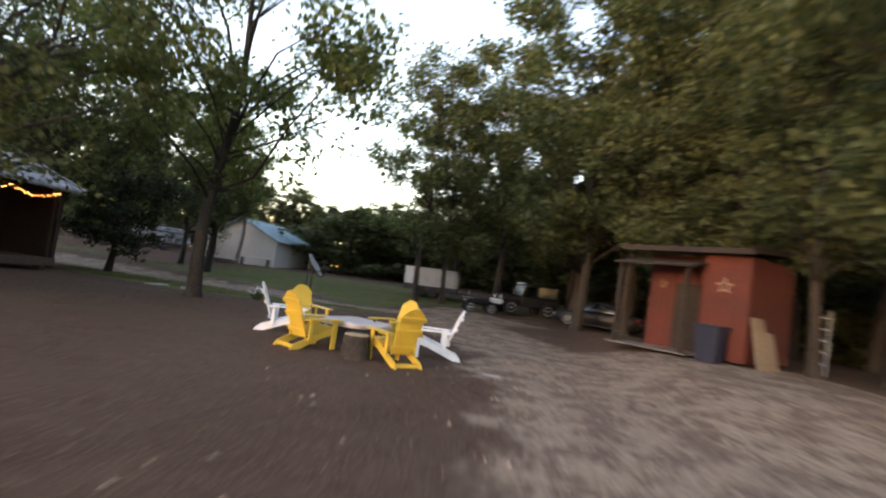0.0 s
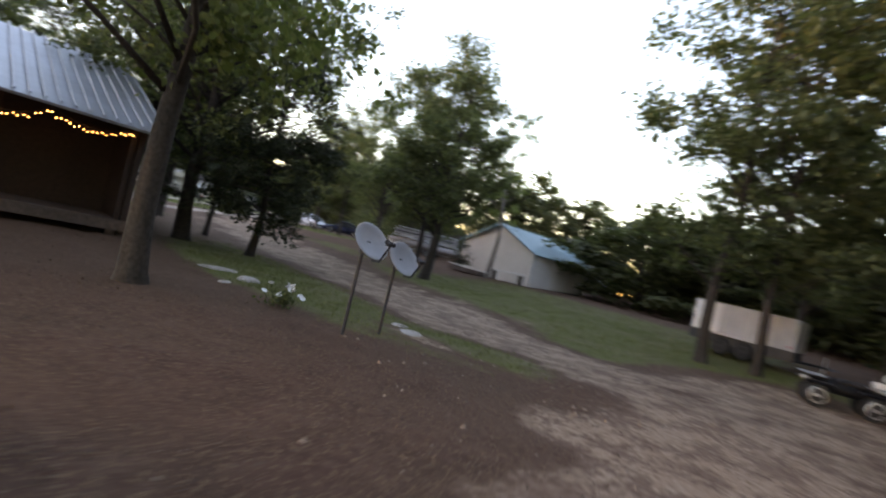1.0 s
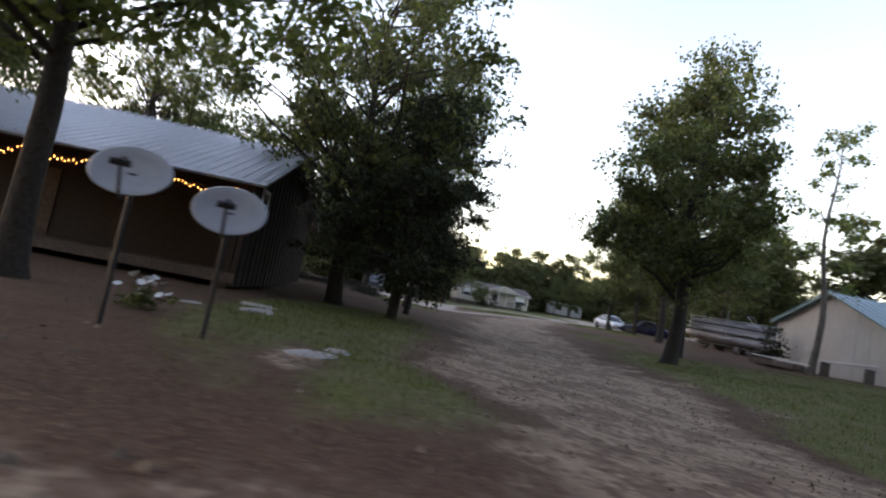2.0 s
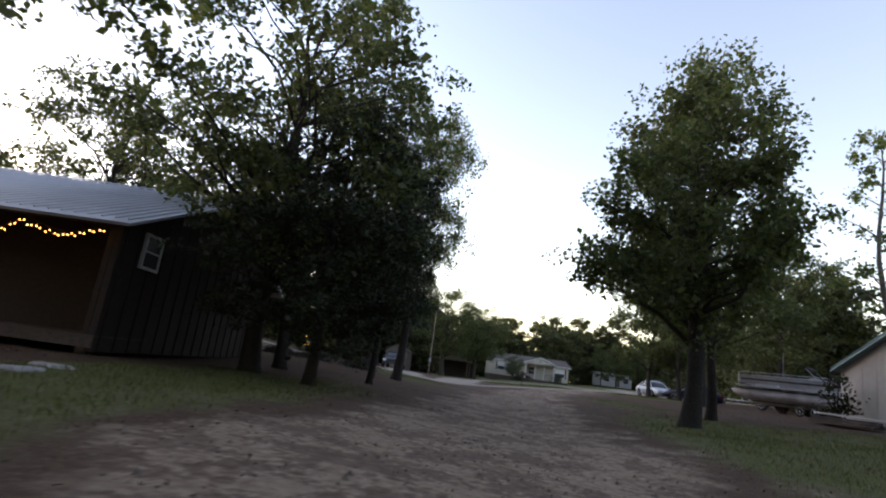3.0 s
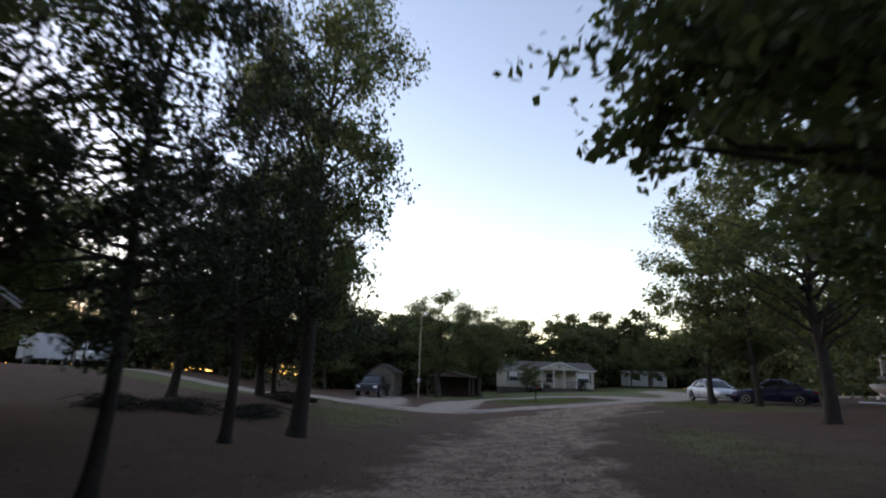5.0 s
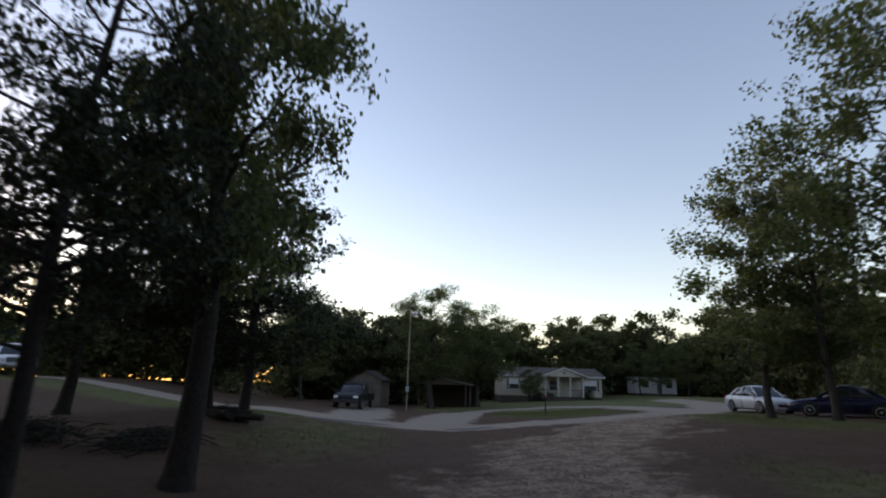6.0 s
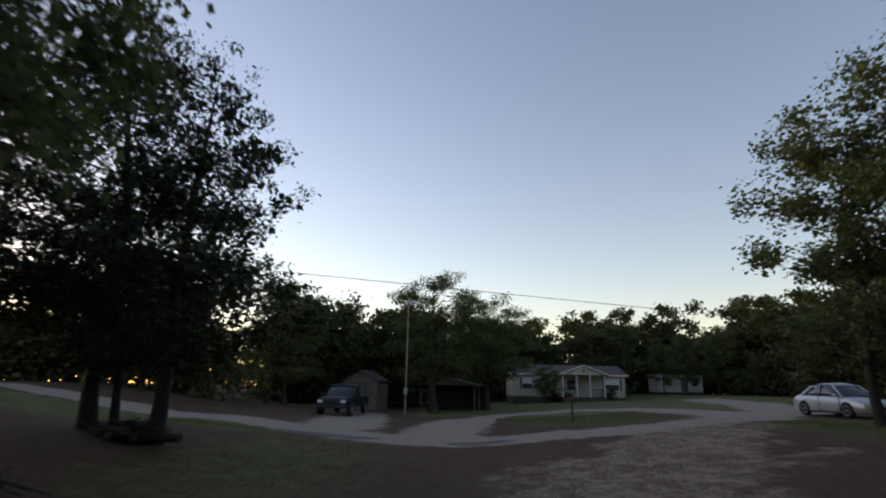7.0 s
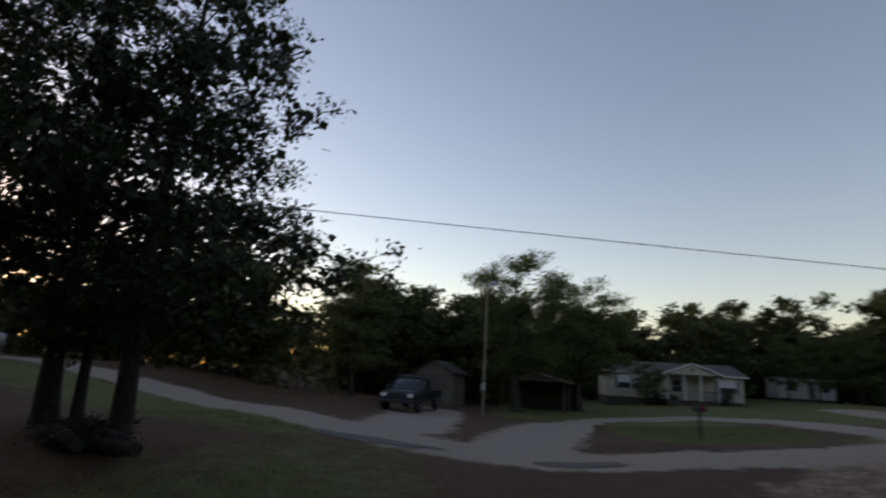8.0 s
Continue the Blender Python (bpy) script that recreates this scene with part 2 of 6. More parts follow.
def share(ob, x, y, z, rx=0, ry=0, rz=0, size=(1, 1, 1)):
    """Another object on the same mesh, under the same parent."""
    c = ob.copy()
    scene.collection.objects.link(c)
    c.matrix_basis = pose(x, y, z, rx, ry, rz) @ Matrix.Diagonal((*size, 1))
    return c


def thing(name, x, y, z, turn=0, label="", category="", group=""):
    e = new(name)
    e.empty_display_size = 0.2
    e.matrix_basis = pose(x, y, z, 0, 0, turn)
    return tagged(e, label, category, group)


def box(bm, x0, x1, y0, y1, z0, z1, bevel=0.0, m=None):
    """A block between those bounds, its edges eased."""
    r = bmesh.ops.create_cube(bm, size=1.0)
    vs = r["verts"]
    t = Matrix.Translation(((x0 + x1) / 2, (y0 + y1) / 2, (z0 + z1) / 2)) @ Matrix.Diagonal((abs(x1 - x0), abs(y1 - y0), abs(z1 - z0), 1))
    bmesh.ops.transform(bm, matrix=t if m is None else m @ t, verts=vs)
    if bevel:
        edges = list({e for v in vs for e in v.link_edges})
        bmesh.ops.bevel(bm, geom=edges, offset=bevel, segments=1, affect="EDGES", profile=0.5)
    return bm


def block(x0, x1, y0, y1, z0, z1, bevel=0.0, m=None):
    return box(bmesh.new(), x0, x1, y0, y1, z0, z1, bevel, m)


def tube(bm, points, radii, sides=8, caps=True):
    """A round tube along points."""
    rings = []
    pts = [Vector(p) for p in points]
    for i, p in enumerate(pts):
        d = (pts[min(i + 1, len(pts) - 1)] - pts[max(i - 1, 0)])
        d = d.normalized() if d.length > 1e-6 else Vector((0, 0, 1))
        side = d.cross(Vector((0.31, 0.95, 0.05)) if abs(d.z) > 0.9 else Vector((0, 0, 1))).normalized()
        up = side.cross(d)
        r = float(radii[i] if isinstance(radii, (list, tuple)) else radii)
        rings.append([bm.verts.new(p + r * (math.cos(a) * side + math.sin(a) * up)) for a in (2 * math.pi * k / sides for k in range(sides))])
    for a, b in zip(rings, rings[1:]):
        for k in range(sides):
            bm.faces.new((a[k], a[(k + 1) % sides], b[(k + 1) % sides], b[k]))
    if caps:
        bm.faces.new(rings[0][::-1])
        bm.faces.new(rings[-1])
    return bm


def prism(bm, outline, y0, y1):
    """A solid with an outline in x and z, from y0 to y1."""
    a = [bm.verts.new((x, y0, z)) for x, z in outline]
    b = [bm.verts.new((x, y1, z)) for x, z in outline]
    bm.faces.new(a)
    bm.faces.new(b[::-1])
    for k in range(len(a)):
        bm.faces.new((a[k], b[k], b[(k + 1) % len(a)], a[(k + 1) % len(a)]))
    bmesh.ops.recalc_face_normals(bm, faces=bm.faces)
    return bm


def lathe(bm, profile, sides=16, m=None):
    """A turned solid from radius and height pairs."""
    rings = [[bm.verts.new((r * math.cos(2 * math.pi * k / sides), r * math.sin(2 * math.pi * k / sides), z)) for k in range(sides)] for r, z in profile]
    for a, b in zip(rings, rings[1:]):
        for k in range(sides):
            bm.faces.new((a[k], a[(k + 1) % sides], b[(k + 1) % sides], b[k]))
    bm.faces.new(rings[0][::-1])
    bm.faces.new(rings[-1])
    if m is not None:
        bmesh.ops.transform(bm, matrix=m, verts=[v for r in rings for v in r])
    return bm


def step(a, b, v):
    t = min(1.0, max(0.0, (v - a) / (b - a)))
    return t * t * (3 - 2 * t)


def ground_z(x, y):
    """Height of the yard: it rises gently to the north and lies in a shallow dip along the track."""
    z = 0.4 * step(1.4, 3.6, x) * step(8, 14, y) * (1 - step(24, 32, y)) + 0.9 * step(28, 48, y) + 0.7 * step(47, 62, y) + 0.35 * (1 - step(18, 25, y)) * (1 - step(-30, -22, x))
    z += 0.3 * math.exp(-((x + 45.5) / 5) ** 2 - ((y - 18.5) / 4) ** 2)
    z += 1.4 * (1 - step(3, 17, y)) * (1 - step(-48, -36, x)) * step(-190, -120, x)
    return z - 0.3 * math.exp(-((y - 28.5) / 4.5) ** 2) * (1 - step(-9, -4, x)) * step(-62, -50, x)


def plate(bm, corners, thick):
    """A flat panel through its corners, with thickness."""
    q = [Vector(c) for c in corners]
    n = (q[1] - q[0]).cross(q[2] - q[0]).normalized() * thick
    a = [bm.verts.new(v) for v in q]
    b = [bm.verts.new(v + n) for v in q]
    bm.faces.new(a[::-1])
    bm.faces.new(b)
    for k in range(len(a)):
        bm.faces.new((a[k], a[(k + 1) % len(a)], b[(k + 1) % len(a)], b[k]))
    return bm

# ---- ground ----
def near_line(x, y, line):
    """Distance to a line of points."""
    best = 1e9
    for (ax, ay), (bx, by) in zip(line, line[1:]):
        dx, dy = bx - ax, by - ay
        t = min(1, max(0, ((x - ax) * dx + (y - ay) * dy) / (dx * dx + dy * dy)))
        best = min(best, math.hypot(x - ax - t * dx, y - ay - t * dy))
    return best


TRACK = [(3.5, -6), (2.4, 3), (1.3, 11), (0.6, 15), (-0.8, 18.8), (-2.8, 22.2), (-6, 25.8), (-10, 27.7), (-15, 28.6), (-22, 29.5), (-32, 30.5), (-42, 33), (-50, 37.5), (-54, 41)]
ROAD = [(-20, -70), (-44, -20), (-54, -3), (-58.5, 5), (-58.5, 12), (-56, 18.5), (-53.5, 25), (-52.3, 31), (-53, 36), (-55.5, 41.5), (-61, 48.5), (-62, 54), (-57, 60), (-47, 66), (-30, 76), (20, 110)]
DRIVE = [(-54, 28.5), (-62, 30), (-68, 33.5), (-70.5, 38), (-67, 42.5), (-60, 44), (-56, 43)]
SPUR = [(-57, 24), (-62, 23.8), (-68, 23)]
LANE = [(-60, 47), (-72, 52), (-86, 54)]


def cover_at(x, y):
    line = near_line(x, y, TRACK)
    # the pale sand thins out to patches where the track leaves the shed behind
    sand = max(0.0, 1.1 - line / 3.4) * (1 - 0.4 * step(1, 5, -x) * step(19, 23, y) * (1 - step(20, 26, -x)))
    sand = max(sand, 0.62 * (1 - min(1, math.hypot((x + 45) / 11, (y - 36.5) / 7))), 0.8 * (1 - min(1, near_line(x, y, [(-13.5, 28), (-20, 28.3), (-31, 30), (-44, 33.5)]) / 6.0)), 0.8 * (1 - min(1, math.hypot((x + 8.2) / 2.6, (y - 21.6) / 0.8))))
    sand = max(sand, 1.25 * step(-0.6, 1.0, x) * (1 - step(14, 22, y)) * (1 - step(6, 9, x)))
    sand = max(sand, 1.0 * (1 - min(1, math.hypot((x + 10.5) / 5.8, (y - 26.4) / 3.9)) ** 2), 0.85 * (1 - min(1, math.hypot((x + 15) / 8.0, (y - 26.0) / 3.0))))
    sand = max(sand, 0.62 * (1 - min(1, math.hypot((x + 3.2) / 5.8, (y - 28.5) / 7.0)) ** 3), 0.95 - near_line(x, y, [(-3.6, 20.9), (-1.6, 20.6), (0.2, 18.2)]) / 1.9)
    road = max(0.0, 1 - near_line(x, y, ROAD) / 3.3, 1 - near_line(x, y, DRIVE) / 3.6, 1 - near_line(x, y, SPUR) / 3.6, 1 - near_line(x, y, LANE) / 3.6)
    grass = 0.0
    grass = max(grass, 1.35 * (1 - min(1, math.hypot((x + 13.5) / 8.5, (y - 21.6) / 2.5)) ** 2))
    grass = max(grass, 1.1 * (1 - min(1, math.hypot((x + 7.2) / 3.2, (y - 23.0) / 1.3)) ** 2))
    grass = max(grass, 1.15 * (1 - min(1, math.hypot((x + 13) / 16, (y - 33) / 8.5)) ** 2))
    grass = max(grass, 0.55 * (1 - min(1, math.hypot((x + 33) / 11, (y - 35.5) / 3)) ** 2))
    grass = max(grass, 0.6 * (1 - min(1, math.hypot((x + 45) / 12, (y - 24.5) / 4.5)) ** 2))
    grass = max(grass, 1.4 * (1 - min(1, math.hypot((x + 61.5) / 6.8, (y - 36.2) / 5.0)) ** 2))
    grass = max(grass, 1.0 * (1 - min(1, near_line(x, y, [(-51.5, 20), (-54, 13), (-54, 6)]) / 5)), 1.1 * (1 - min(1, near_line(x, y, [(-57, 42.5), (-52, 43.5), (-45, 44)]) / 4.5)))
    grass = max(grass, 0.9 * step(-64, -69, x) * step(25, 28, y), 0.55 * step(55, 68, math.hypot(x + 28, y - 28)))
    grass = max(grass, 0.62 * step(-26, -20, x) * (1 - step(-7, -3, x)) * step(20.5, 23, y) * (1 - step(41, 45, y)))
    grass *= 1 - 0.75 * step(0.15, 0.45, sand) * step(-48, -44, x)
    if math.hypot((x + 61.5) / 6.3, (y - 36.2) / 4.4) < 1:
        road = 0.0
    return sand, grass, road


def grid_axis(lo, hi, fine, far):
    v = list(np.arange(lo, hi + fine / 2, fine))
    s, a, b = fine, lo, hi
    left, right = [], []
    while a > -far:
        s *= 1.22
        a, b = a - s, b + s
        left.append(a)
        right.append(b)
    return left[::-1] + v + right


def build_ground():
    xs, ys = grid_axis(-100, 12, 0.7, 900), grid_axis(-2, 62, 0.7, 900)
    w = len(xs)
    verts, colors = [], []
    for y in ys:
        for x in xs:
            near = 1 - step(90, 130, math.hypot(x + 40, y - 30))
            bumps = 0.05 * noise.noise((x * 0.35, y * 0.35, 0)) + 0.03 * noise.noise((x * 1.1, y * 1.1, 5))
            verts.append((x, y, ground_z(x, y) + near * bumps))
            colors.extend((*cover_at(x, y), 1.0))
    faces = [(j * w + i, j * w + i + 1, (j + 1) * w + i + 1, (j + 1) * w + i) for j in range(len(ys) - 1) for i in range(w - 1)]
    me = bpy.data.meshes.new("ground")
    me.from_pydata(verts, [], faces)
    layer = me.color_attributes.new("cover", "FLOAT_COLOR", "POINT")
    layer.data.foreach_set("color", colors)
    me.polygons.foreach_set("use_smooth", [True] * len(faces))
    me.materials.append(GROUND)
    tagged(new("ground", me), "bare brown earth with sandy track, thin grass and gravel", "ground", kind="structure")


build_ground()

# ---- trees ----
def leaf_mesh(name, tips, per_tip, spread, size, mat, rng, flat=0.5, droop=0.3, wide=0.3):
    """A crown of small folded leaves in sprays round the twig ends."""
    k = len(tips) * per_tip
    centre = np.repeat(np.array(tips), per_tip, axis=0) + rng.normal(0, 1, (k, 3)) * np.array([spread, spread, spread * 0.75])
    along = rng.normal(0, 1, (k, 3))
    along[:, 2] = along[:, 2] * flat - droop
    along /= np.linalg.norm(along, axis=1)[:, None]
    side = np.cross(along, rng.normal(0, 1, (k, 3)))
    side /= np.linalg.norm(side, axis=1)[:, None]
    up = np.cross(side, along)
    length = size * rng.uniform(0.6, 1.3, (k, 1))
    v = np.empty((k, 4, 3))
    v[:, 0] = centre
    v[:, 1] = centre + along * length * 0.5 + side * length * wide + up * length * 0.08
    v[:, 2] = centre + along * length
    v[:, 3] = centre + along * length * 0.5 - side * length * wide + up * length * 0.08
    me = bpy.data.meshes.new(name)
    me.vertices.add(k * 4)
    me.vertices.foreach_set("co", v.reshape(-1))
    me.loops.add(k * 4)
    me.loops.foreach_set("vertex_index", np.arange(k * 4, dtype=np.int32))
    me.polygons.add(k)
    me.polygons.foreach_set("loop_start", np.arange(0, k * 4, 4, dtype=np.int32))
    me.update(calc_edges=True)
    me.materials.append(mat)
    return me


def tree(kind, seed, height, radius, base, tips, per_tip, leaf, spread, bark, leaf_mat, trunk_r, count=48, lobe=0.26, apart=1.0, lean=(0, 0), label="", twigs=4, heart=34):
    """A tapered trunk with limbs, and a crown of leaf sprays. kind: round, cone or sparse."""
    rng = np.random.default_rng(seed)
    shift = float(seed) * 7.3

    def reach(z, a):
        """How far the crown goes out at that height and side."""
        u = (z - base) / (height - base)
        if not 0 <= u <= 1:
            return 0
        if kind == "cone":
            r = 0.25 + 0.75 * min(1, u / 0.18) if u < 0.18 else (1 - u) ** 0.62 * 1.1
        elif kind == "pyramid":
            r = math.sqrt(min(1, u / 0.28)) if u < 0.28 else max(0.0, 1 - ((u - 0.28) / 0.72) ** 1.25) ** 0.8
        elif kind == "sparse":
            r = math.sqrt(max(0, 1 - (2 * u - 1.05) ** 2)) * 0.8
        else:
            r = math.sqrt(max(0, 1 - (1.75 * (u - 0.43)) ** 2)) if u > 0.43 else math.sqrt(max(0, 1 - (2.1 * (u - 0.43)) ** 2))
        lump = noise.noise((math.cos(a) * 1.4 + shift, math.sin(a) * 1.4, z * 0.35))
        small = noise.noise((math.cos(a) * 3.5 + shift, math.sin(a) * 3.5, z * 0.9 + 9))
        return radius * r * (1 + 0.32 * lump + 0.22 * small)

    bm = bmesh.new()
    top = height * (0.93 if kind != "round" else 0.8)
    bend = [noise.noise((shift, k * 0.7, 3)) * 0.05 * height for k in range(2)]

    def spine(z):
        u = z / height
        return Vector((lean[0] * z + bend[0] * u * u + 0.12 * math.sin(z * 0.9 + shift), lean[1] * z + bend[1] * u * u + 0.12 * math.cos(z * 0.7 + shift), z))

    zs = [-0.3, 0, 0.25, 0.7] + [float(v) for v in np.linspace(1.3, top, 9)]
    flare = {-0.3: 1.7, 0: 1.5, 0.25: 1.18, 0.7: 1.05}
    tube(bm, [spine(z) for z in zs], [trunk_r * flare.get(z, 1 - 0.88 * (z / top) ** 1.1) for z in zs], 9)
    # the crown is built of lobes, each one a clump of sprays at the end of a limb
    lobes = []
    tries = 0
    size = lobe * radius
    while len(lobes) < count and tries < 6000:
        tries += 1
        z = base + (height - base) * rng.uniform(0, 1)
        a = rng.uniform(0, 2 * math.pi)
        full = reach(z, a)
        if full < 0.12 * radius or rng.uniform() > (full / radius) ** 1.1 + 0.1:
            continue
        r = full * (0.12 + 0.82 * math.sqrt(rng.uniform()))
        p = spine(min(z, top))
        q = Vector((p.x + math.cos(a) * r, p.y + math.sin(a) * r, z))
        if any((q - o).length < size * apart for o in lobes):
            continue
        lobes.append(q)
    points, hearts = [], []
    for q in lobes:
        p0 = spine(min(q.z, top))
        flat_d = math.hypot(q.x - p0.x, q.y - p0.y)
        rise = 0.12 if kind == "cone" else 0.6
        z0 = max(base * 0.75, min(top * 0.97, q.z - rise * flat_d))
        p = spine(z0)
        r0 = max(0.018, trunk_r * (0.16 + 0.2 * flat_d / radius) * (1 - 0.45 * z0 / height))
        way = q - p
        path = [p]
        for s in (0.3, 0.62, 1.0):
            wob = rng.normal(0, 0.05 * way.length, 3)
            path.append(p + Vector((way.x * s + wob[0], way.y * s + wob[1], way.z * s ** 0.8 + wob[2])))
        tube(bm, path, [r0, r0 * 0.72, r0 * 0.45, r0 * 0.2], 5)
        out = Vector((q.x - p0.x, q.y - p0.y, 0.15 * radius)).normalized()
        grow = rng.uniform(0.65, 1.2) * size
        hearts.append(tuple(path[-1]))
        for j in range(max(3, tips // count)):
            v = Vector(rng.normal(0, 0.5, 3)) * float(grow)
            v.z *= 0.55
            if kind == "cone":
                v += out * float(rng.uniform(-0.3, 0.9) * grow)
            e = path[-1] + v
            if j < twigs:
                tube(bm, [path[-1], path[-1].lerp(e, 0.5) + Vector((0, 0, 0.05)), e], [r0 * 0.2, r0 * 0.14, r0 * 0.05], 4)
            points.append(tuple(e))
    e = new("tree")
    part("trunk", bm, bark, e, smooth=True)
    crown = new("crown", leaf_mesh("crown", points, per_tip, spread, leaf, leaf_mat, rng, *((0.7, -0.45, 0.2) if kind == "cone" else (0.5, 0.3, 0.3))))
    crown.parent = e
    if heart:
        inner = new("inner_crown", leaf_mesh("inner_crown", hearts, heart, size * 0.3, leaf * 1.4, leaf_mat, rng, 0.6, 0.1, 0.38))
        inner.parent = e
    return tagged(e, label, "tree")


def plant(source, x, y, size=1.0, turn=0.0, wide=None, label="", z=None):
    w = wide or size
    m = pose(x, y, (ground_z(x, y) if z is None else z) - 0.05, 0, 0, turn) @ Matrix.Diagonal((w, w, size, 1))
    if "planted" in source:
        k = source.scale
        e = copy_thing(source, m @ Matrix.Diagonal((1 / k.x, 1 / k.y, 1 / k.z, 1)))
    else:
        e = source
        e.matrix_basis = m
        e["planted"] = 1
    if label:
        e["label"] = label
    return e
OAK_A = tree("round", 3, 14.5, 5.4, 3.5, 580, 32, 0.21, 0.24, BARK, OAK_LEAF, 0.30, 62, 0.25, 0.85, heart=18, label="tall oak with a dense green crown")
OAK_B = tree("round", 8, 15.5, 5.8, 4.2, 500, 38, 0.20, 0.25, BARK, BRIGHT_LEAF, 0.22, 42, 0.25, 1.0, (0.09, 0.0), label="oak with light green leaves and open gaps")
OAK_C = tree("round", 21, 15.5, 4.6, 3.4, 440, 32, 0.23, 0.27, BARK, OAK_LEAF, 0.2, 46, 0.27, 0.9, label="slender woodland oak on a dark trunk")
OAK_D = tree("round", 27, 12.5, 4.5, 3.6, 640, 54, 0.17, 0.25, BARK, OAK_LEAF, 0.33, 54, 0.27, 0.75, heart=22, label="round oak with a full green crown")
BIG_OAK = tree("pyramid", 27, 12.6, 4.4, 3.3, 620, 34, 0.22, 0.24, BARK, OAK_LEAF, 0.33, 66, 0.24, 0.75, label="round oak with a full green crown")
CEDAR_A = tree("cone", 5, 12.0, 4.2, 1.5, 700, 42, 0.165, 0.14, BARK, DARK_LEAF, 0.22, 80, 0.23, 0.8, heart=60, label="dark red cedar with low dense branches")
CEDAR_B = tree("cone", 15, 9.5, 3.4, 1.2, 520, 40, 0.16, 0.14, BARK, DARK_LEAF, 0.16, 62, 0.26, 0.75, heart=60, label="dark cedar tree with ragged outline")
CLUMP_A = tree("cone", 61, 12.5, 4.4, 2.3, 520, 38, 0.16, 0.2, BARK, DARK_LEAF, 0.22, 70, 0.23, 0.8, (-0.03, 0.04), heart=42, label="dark cedar with a bare lower trunk")
CLUMP_B = tree("cone", 67, 11.0, 3.9, 2.0, 420, 34, 0.16, 0.16, BARK, DARK_LEAF, 0.2, 62, 0.25, 0.8, (0.03, 0.07), heart=42, label="dark leaning cedar by the brush heap")
THIN = tree("sparse", 11, 12.5, 2.2, 3.4, 90, 18, 0.15, 0.2, PALE_BARK, BRIGHT_LEAF, 0.16, 26, 0.24, 1.0, label="thin half-bare young tree")
FAR_A = tree("round", 31, 12.5, 5.0, 0.4, 225, 26, 0.5, 0.36, BARK, FAR_LEAF, 0.25, 36, 0.3, 0.9, label="broad tree in the wood behind the yard", twigs=0, heart=16)
FAR_B = tree("round", 37, 11.0, 4.6, 0.2, 225, 26, 0.5, 0.36, BARK, FAR_LEAF, 0.22, 32, 0.3, 0.9, label="bushy tree in the wood behind the yard", twigs=0, heart=16)
FAR_C = tree("round", 43, 13.5, 4.6, 0.8, 225, 26, 0.5, 0.36, BARK, FAR_LEAF, 0.22, 34, 0.3, 0.9, label="tall tree in the wood behind the yard", twigs=0, heart=16)

# trees of the yard
plant(OAK_B, -10.5, 17.35, 1.0, -30, 0.95, label="leaning oak over the fire circle, forked trunk")
plant(BIG_OAK, -20.9, 33.7, 0.9, 200, 0.8, label="big round oak beside the grass")
plant(OAK_C, -24.7, 36.2, 0.9, 150, 0.85, label="oak beside the pontoon boat")
plant(CEDAR_A, -18.7, 23.1, 0.64, 0, 0.7, label="dark cedar beside the cabin")
plant(CLUMP_A, -25.2, 24.0, 0.88, 70, 0.52, label="slender dark cedar beside the cabin")
plant(OAK_A, -20.2, 21.2, 0.92, 100, 0.86, label="tall oak behind the cabin")
plant(OAK_D, -33.8, 24.5, 1.25, 250, 0.72, label="tall oak at the edge of the yard")
plant(CLUMP_A, -31.1, 23.4, 0.95, 20, 0.62, label="dark cedar at the edge of the yard")
plant(OAK_A, -30.5, 9.5, 0.9, 100, label="oak behind the cabin")
plant(OAK_A, -34.0, 13.2, 0.62, 30, 0.9, label="oak at the edge of the dark clump")
plant(OAK_A, -37.6, 10.4, 0.72, 250, 0.9, label="oak at the edge of the dark clump")
plant(OAK_A, -19.5, 6.5, 0.85, 10, 0.8, label="oak behind the cabin")
plant(THIN, -23.9, 42.2, 0.95, 0)
plant(CLUMP_A, -45.3, 19.4, 1.05, 220, 1.0)
plant(CLUMP_B, -44.5, 21.5, 1.0, 0, 1.0)
plant(CLUMP_B, -45.3, 20.1, 0.8, 200, 0.6, label="thin dark cedar between two others")
plant(OAK_A, -24.4, 20.8, 0.85, 160, 0.7, label="oak behind the cabin corner")
plant(CLUMP_A, -42.6, 16.2, 0.95, 80, 0.95, label="dark cedar at the edge of the clump")
plant(CEDAR_B, -33.5, 8.2, 1.0, 140, 0.9, label="tall dark cedar behind the others")
plant(OAK_C, -50.0, 44.4, 0.8, 10, 0.9, label="round-crowned oak beside the parked cars")
plant(OAK_C, -47.5, 45.6, 0.84, 110, 0.9, label="oak beside the parked cars")
plant(OAK_A, -35.9, 41.5, 0.85, 190, 0.75, label="oak behind the pontoon boat")
plant(OAK_C, -41.0, 49.5, 0.85, 70, 0.9, label="oak behind the parked cars")
plant(OAK_D, -73.0, 27.8, 0.86, 90, 0.9, label="oak behind the light pole")
plant(OAK_D, -78.0, 32.3, 0.76, 30, 0.9, label="dark oak beside the mobile home")
plant(OAK_C, -72.0, 16.5, 0.6, 130, 0.85, label="oak behind the black pickup")
plant(OAK_C, -101.5, 59.5, 0.5, 30, 0.5, label="thin tree before the white trailer home")
plant(OAK_C, -106.0, 58.2, 0.5, 90, 0.5, label="thin tree before the white trailer home")
plant(OAK_C, -99.5, 62.5, 0.55, 200, 0.5, label="thin tree before the white trailer home")
